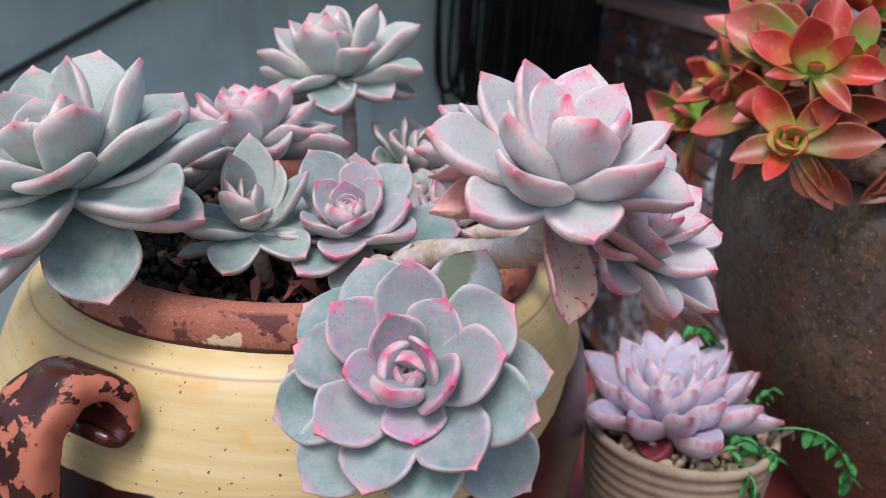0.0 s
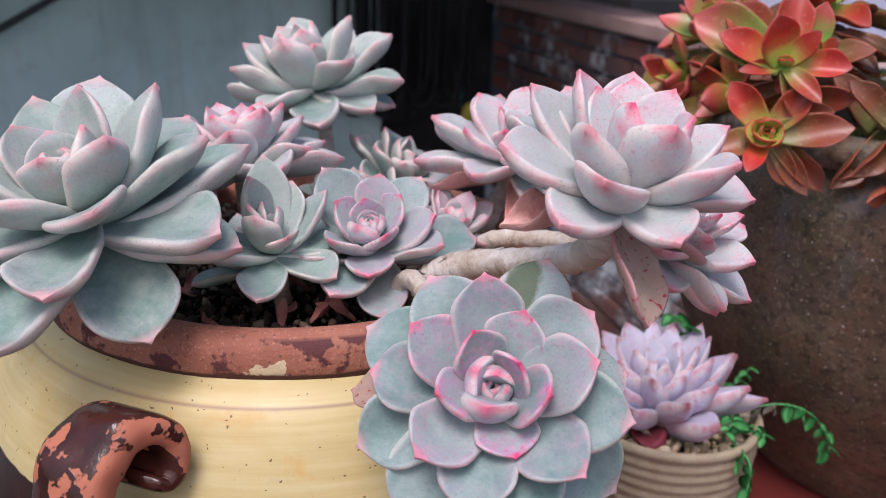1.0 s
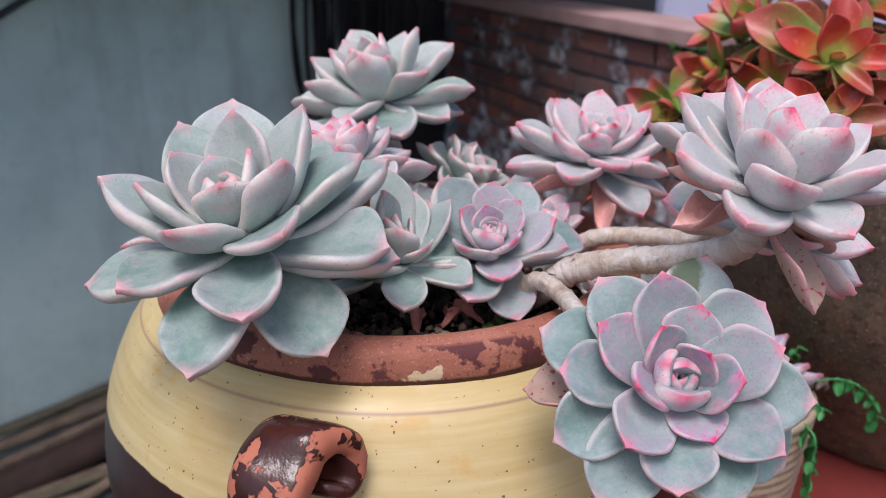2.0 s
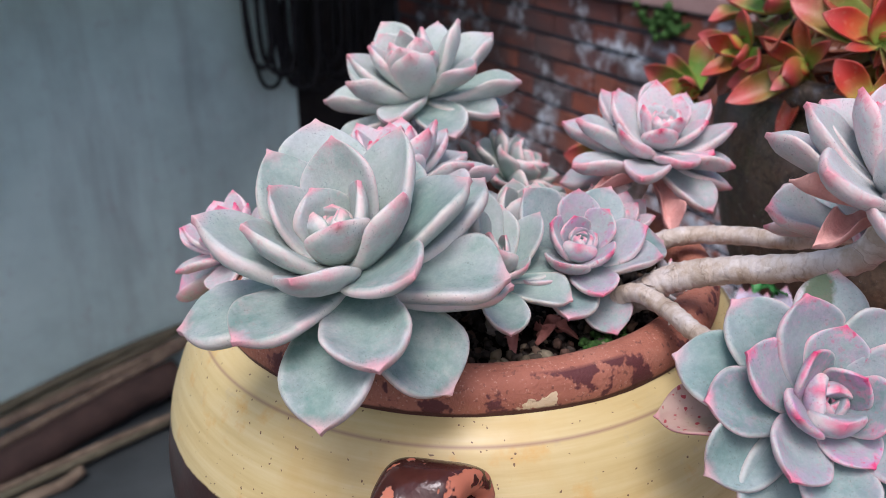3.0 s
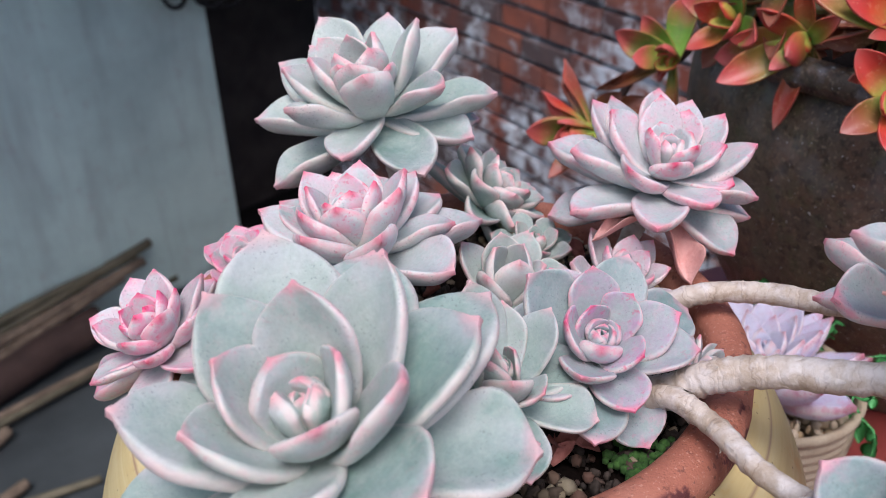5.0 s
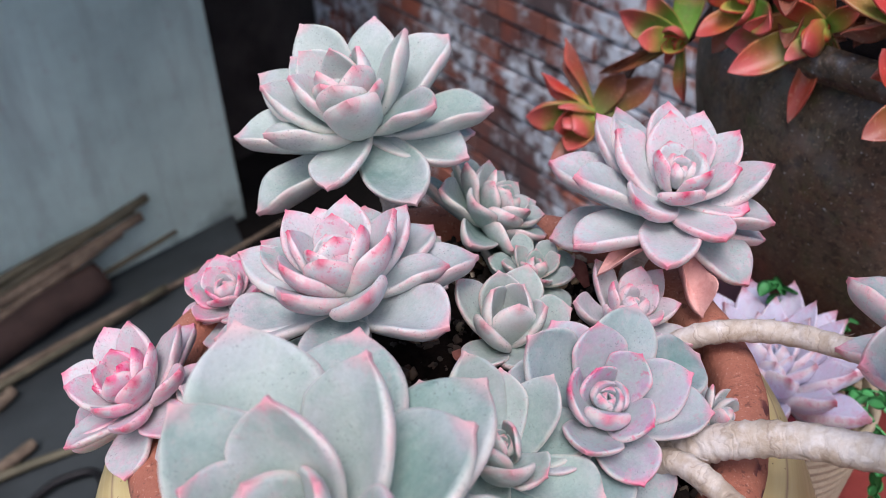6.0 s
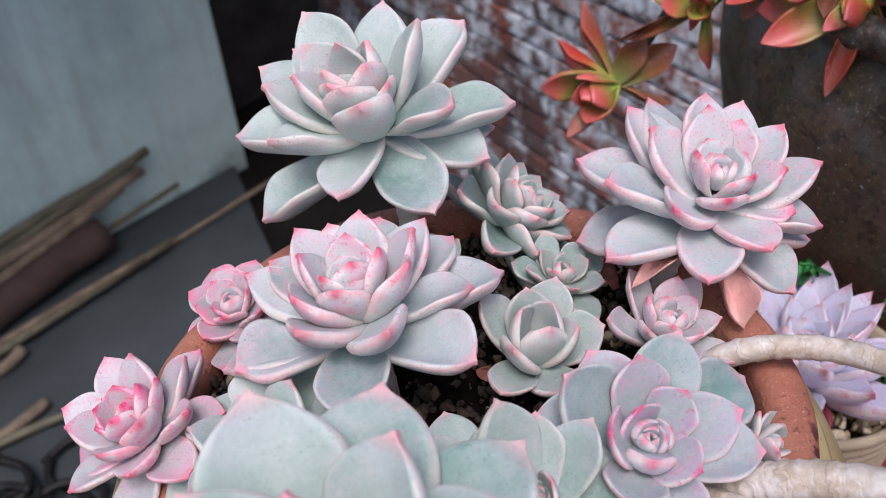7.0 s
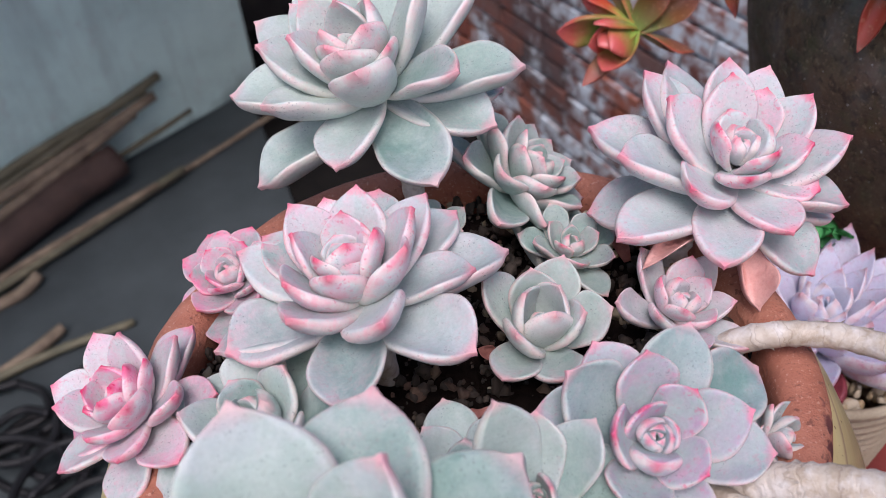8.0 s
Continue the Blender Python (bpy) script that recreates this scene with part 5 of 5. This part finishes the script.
crassula(RED, (0.42, 0.06, 0.37), (0.3226, 0.0319, 0.3854), (-0.45, -0.85, 0.30), 0.05, 3, 1.0, seed=2, inner=3, table=[
    (122, 81, 45, 0.50, 0.95, 0.15), (43, 85, 42, 0.50, 0.80, 0.50), (1, 90, 58, 0.42, 0.70, 0.80), (17, 102, 49, 0.42, 0.70, 0.85), (-116, 57, 37, 0.42, 1.0, 0.0), (-159, 75, 43, 0.50, 0.62, 0.80),
    (-66, 102, 44, 0.42, 0.70, 0.95), (-59, 105, 55, 0.33, 0.70, 0.95), (-49, 109, 60, 0.30, 0.80, 0.85), (-175, 38, 24, 0.80, 0.52, 0.0), (-41, 34, 22, 0.80, 0.52, 0.0), (136, 30, 20, 0.80, 0.52, 0.0), (-107, 36, 21, 0.80, 0.52, 0.0), (60, 20, 12, 0.80, 0.30, 0.0)])
crassula(RED, (0.45, 0.10, 0.38), (0.3338, 0.0434, 0.4315), (-0.30, -0.80, 0.50), 0.05, 3, 1.0, seed=1, inner=1, table=[
    (112, 36, 40, 0.78, 1.0, 0.0), (150, 78, 52, 0.45, 1.0, 0.10), (-174, 78, 34, 0.36, 0.95, 0.35), (31, 47, 33, 0.50, 0.90, 0.20), (-12, 84, 45, 0.45, 0.95, 0.10), (123, 93, 62, 0.50, 0.80, 0.65),
    (76, 85, 55, 0.50, 0.90, 0.35), (-108, 126, 22, 0.25, 0.80, 0.60), (140, 95, 76, 0.50, 0.35, 0.75), (-60, 80, 40, 0.40, 0.85, 0.50), (-80, 100, 44, 0.35, 0.75, 0.80)])
crassula(GREEN, (0.42, 0.13, 0.38), (0.3467, 0.1399, 0.3923), (-0.90, -0.35, -0.10), 0.05, 3, 0.3, seed=3, inner=3, table=[
    (-132, 52, 66, 0.40, 0.52, 0.05), (-163, 63, 54, 0.42, 0.54, 0.10), (33, 8, 42, 0.60, 0.58, 0.05), (153, 57, 47, 0.42, 0.80, 0.30), (-77, 61, 65, 0.26, 0.95, 0.55), (-109, 31, 36, 0.42, 0.15, 0.0),
    (-43, 90, 54, 0.20, 0.80, 0.80), (-52, 89, 50, 0.20, 0.80, 0.90), (-146, 81, 76, 0.42, 0.30, 0.55), (60, 70, 45, 0.35, 0.60, 0.50), (110, 85, 50, 0.35, 0.70, 0.70)])
crassula(GREEN, (0.43, 0.26, 0.38), (0.3185, 0.2627, 0.3472), (-0.85, -0.40, 0.10), 0.05, 3, 0.3, seed=4, inner=3, table=[
    (146, 64, 57, 0.50, 0.25, 0.05), (169, 42, 36, 0.60, 0.50, 0.05), (-117, 68, 24, 0.35, 0.80, 0.40), (121, 80, 47, 0.55, 0.45, 0.40), (77, 104, 57, 0.45, 0.10, 0.25), (-89, 91, 54, 0.20, 0.40, 0.80),
    (-161, 65, 74, 0.15, 0.60, 1.0), (-156, 67, 65, 0.15, 0.60, 1.0), (-154, 72, 52, 0.15, 0.70, 1.0), (67, 28, 33, 0.60, 0.30, 0.0)])
crassula(GREEN, (0.40, 0.30, 0.38), (0.2639, 0.3018, 0.2739), (-0.92, -0.30, -0.10), 0.05, 3, 0.3, seed=5, inner=3, table=[
    (-175, 41, 59, 0.55, 0.25, 0.05), (162, 75, 61, 0.26, 0.85, 0.20), (148, 103, 75, 0.20, 0.80, 0.75), (109, 8, 38, 0.70, 0.50, 0.05), (126, 32, 42, 0.60, 0.52, 0.0), (-93, 40, 59, 0.30, 0.45, 0.85),
    (-165, 19, 40, 0.80, 0.55, 0.0), (50, 17, 38, 0.80, 0.48, 0.05), (-60, 24, 42, 0.70, 0.50, 0.1), (58, 138, 61, 0.42, 0.35, 1.0), (85, 120, 46, 0.50, 0.45, 1.0), (-10, 123, 54, 0.15, 0.60, 1.0)])
crassula(RED, (0.47, 0.06, 0.38), (0.425, -0.015, 0.395), (0.10, -0.95, 0.25), 0.050, 3, 0.9, 40, seed=6)
crassula(GREEN, (0.47, 0.05, 0.37), (0.432, -0.012, 0.345), (-0.05, -0.95, -0.25), 0.046, 3, 0.8, 0, 60, 0.3, 7)
crassula(RED, (0.50, 0.09, 0.38), (0.455, 0.030, 0.450), (0.1, -0.6, 0.75), 0.058, 3, 0.9, 55, seed=8)
crassula(RED, (0.47, 0.14, 0.38), (0.405, 0.105, 0.468), (-0.2, -0.4, 0.9), 0.058, 3, 0.8, 15, seed=9)
crassula(GREEN, (0.44, 0.18, 0.38), (0.352, 0.170, 0.438), (-0.6, -0.2, 0.75), 0.060, 3, 0.25, 45, 70, 0.6, 10)
crassula(GREEN, (0.45, 0.22, 0.38), (0.375, 0.235, 0.430), (-0.5, 0.1, 0.85), 0.058, 3, 0.2, 70, 75, 0.6, 11)
crassula(GREEN, (0.54, 0.16, 0.38), (0.500, 0.130, 0.470), (0.0, -0.3, 1), 0.058, 3, 0.3, 5, 80, 0.6, 12)
crassula(RED, (0.56, 0.08, 0.38), (0.540, 0.020, 0.440), (0.2, -0.8, 0.5), 0.054, 3, 0.9, 35, seed=13)
crassula(RED, (0.40, 0.09, 0.38), (0.368, 0.058, 0.405), (-0.3, -0.8, -0.2), 0.046, 2, 0.95, 25, 90, 0.8, 14)
crassula(GREEN, (0.42, 0.20, 0.38), (0.335, 0.195, 0.395), (-0.85, -0.2, 0.3), 0.052, 3, 0.5, 20, 75, 0.5, 15)
crassula(GREEN, (0.60, 0.18, 0.38), (0.590, 0.150, 0.470), (0.1, -0.2, 1), 0.058, 3, 0.4, 35, 80, 0.6, 17)
crassula(RED, (0.43, 0.12, 0.38), (0.385, 0.075, 0.430), (-0.3, -0.5, 0.5), 0.050, 3, 0.6, 70, 85, 0.9, 18)

# ---- bricks ----
rng = random.Random(31)
bricks = []
for k in range(3):
    bm = box(1, 1, 1, 0)
    bmesh.ops.subdivide_edges(bm, edges=bm.edges[:], cuts=1, use_grid_fill=True)
    for v in bm.verts:
        v.co += Vector((noise.noise(v.co * 2.1 + Vector((k * 7, 0, 0))) * 0.015, noise.noise(v.co * 2.3 + Vector((0, k * 5, 0))) * 0.05, noise.noise(v.co * 1.9 + Vector((0, 0, k * 3))) * 0.07))
    me = bpy.data.meshes.new("brick")
    bm.to_mesh(me)
    bm.free()
    me.materials.append(BRICK)
    bricks.append(me)
for row in range(20):
    z = 0.170 - row * 0.071
    x = -1.35 + (0.115 if row % 2 else 0.0)
    while x < 1.25:
        half = row % 4 == 3 and rng.random() < 0.5
        long = 0.105 if half else 0.215
        ob = new("brick", bricks[rng.randrange(3)])
        ob.parent = brick_wall
        ob.matrix_basis = WALL_M @ Matrix.Translation((x + long / 2, -0.012 + rng.uniform(0.0, 0.009), z + rng.uniform(-0.002, 0.002))) @ Matrix.Rotation(rng.uniform(-0.008, 0.008), 4, "Y") @ Matrix.Diagonal((long - 0.014, 0.06, 0.053, 1))
        x += long
bm = bmesh.new()
for i in range(90):
    c = Vector((rng.gauss(-0.26, 0.05), rng.uniform(0.010, 0.045), 0.172 + rng.gauss(0, 0.016)))
    bmesh.ops.create_icosphere(bm, subdivisions=1, radius=rng.uniform(0.006, 0.016), matrix=WALL_M @ Matrix.Translation(c))
tagged(mesh_object("moss", bm, MOSS), "bright green moss tuft on the brick wall", "moss", kind="stuff")


# ---- sticks, log and cables in the yard ----
def stick(name, label, a, b, ra, rb, mat, bend=0.01, seed=0):
    r = random.Random(seed)
    a, b = YARD @ Vector(a), YARD @ Vector(b)
    pts = [a, a.lerp(b, 0.35) + Vector((r.uniform(-1, 1), r.uniform(-1, 1), r.uniform(-1, 1))) * bend, a.lerp(b, 0.7) + Vector((r.uniform(-1, 1), r.uniform(-1, 1), r.uniform(-1, 1))) * bend, b]
    return tagged(mesh_object(name, tube(pts, [ra, rb], 10, 6, 0.12, 0.0, seed), mat), label, name.replace("_", " "), "sticks against the wall")


def beyond(a, b, k):
    return tuple(Vector(a) + (Vector(a) - Vector(b)) * k)


for i, (a, b, ra, rb, mat) in enumerate((
        ((-0.645, 2.053, -0.947), (-0.152, 2.269, -0.861), 0.022, 0.016, BAMBOO),
        ((-0.654, 2.027, -0.968), (-0.185, 2.233, -0.905), 0.020, 0.017, WOOD),
        ((-0.634, 2.048, -0.915), (-0.205, 2.240, -0.880), 0.018, 0.014, BAMBOO),
        ((-0.70, 1.99, -1.000), (-0.26, 2.200, -0.925), 0.020, 0.018, WOOD),
        ((-0.365, 2.176, -1.050), (-0.087, 2.298, -1.034), 0.012, 0.009, BAMBOO),
        ((-0.690, 1.800, -1.075), (-0.262, 1.985, -1.060), 0.014, 0.010, WOOD),
        ((-0.705, 1.790, -1.085), (-0.172, 2.040, -1.070), 0.017, 0.012, BAMBOO),
        ((-0.190, 2.052, -1.095), (0.324, 2.305, -1.095), 0.013, 0.008, WOOD),
        ((-0.715, 1.730, -1.090), (-0.640, 1.765, -1.080), 0.020, 0.018, WOOD),
        ((-0.719, 1.485, -1.095), (-0.600, 1.535, -1.090), 0.018, 0.016, WOOD),
        ((-0.721, 1.440, -1.100), (-0.424, 1.480, -1.100), 0.014, 0.011, BAMBOO))):
    stick("stick", "weathered stick lying against the wall" if mat is WOOD else "old greenish bamboo cane", beyond(a, b, 1.6), b, ra, rb, mat, 0.012, i)
stick("log", "dark brown barked log at the foot of the wall", beyond((-0.707, 1.93, -1.06), (-0.352, 2.120, -1.02), 1.2), (-0.352, 2.120, -1.02), 0.062, 0.058, BARK, 0.01, 40)
rng = random.Random(77)
for i in range(22):
    x = 0.03 + 0.44 * (i + rng.random()) / 22
    bottom = -0.07 - 0.10 * rng.random() if x > 0.06 else -0.06
    w = rng.uniform(0.025, 0.07)
    y = 2.31 + 0.44 * x + rng.uniform(-0.03, 0.02)
    lean = rng.uniform(-0.02, 0.02)
    pts = [(x - w, y, 0.56), (x - w + lean, y, 0.4), (x - w * 0.9, y - 0.01, bottom + 0.09), (x, y - 0.015, bottom), (x + w * 0.9, y - 0.01, bottom + 0.09), (x + w + lean, y, 0.4), (x + w, y, 0.56)]
    tagged(mesh_object("cable", tube([YARD @ Vector(p) for p in pts], [0.0075, 0.0075], 8, 8), CABLE), "loop of black cable hanging in the dark corner", "cable", "black cables")
tagged(mesh_object("plastic_strip", box(0.012, 0.006, 0.16, 0.002, (0.50, 2.74, -0.04)), TEAL), "teal plastic strip hanging in the dark corner", "strip")
bm = bmesh.new()
bmesh.ops.create_icosphere(bm, subdivisions=3, radius=1, matrix=Matrix.Translation((0.53, 2.72, -0.14)) @ Matrix.Diagonal((0.028, 0.02, 0.04, 1)))
for v in bm.verts:
    v.co += Vector((1, 0.3, 0.5)) * 0.012 * noise.noise(v.co * 40)
tagged(mesh_object("plastic_bag", bm, YELLOW), "crumpled yellow plastic in the dark corner", "plastic")
tagged(mesh_object("cable", tube([YARD @ Vector(p) for p in ((-1.60, 1.60, -0.24), (-1.22, 1.80, -0.01), (-0.85, 1.96, 0.21), (-0.45, 2.13, 0.45))], [0.011, 0.011], 10, 6), GROUND), "grey cable slung across the grey wall", "cable", "black cables")
setting("far_wall", box(6, 0.1, 3.0, 0, (5.53, 5.0, 1.0)), PALE, "pale bluish wall beyond the brick wall", "wall")

# black hose heaped on the yard floor
rng = random.Random(12)
for i in range(9):
    c = Vector((rng.uniform(-0.80, -0.52), rng.uniform(0.95, 1.45), GROUND_Z + 0.012 + 0.008 * i))
    s, a0 = rng.uniform(0.09, 0.17), rng.uniform(0, 6.28)
    pts = [c + Vector((math.cos(a0 + k * 0.9) * s * rng.uniform(0.8, 1.15), math.sin(a0 + k * 0.9) * s * rng.uniform(0.6, 0.9), rng.uniform(-0.004, 0.012))) for k in range(8)]
    tagged(mesh_object("hose", tube(pts, [0.011, 0.011], 8, 6), CABLE), "loop of black hose on the yard floor", "hose", "black hose")
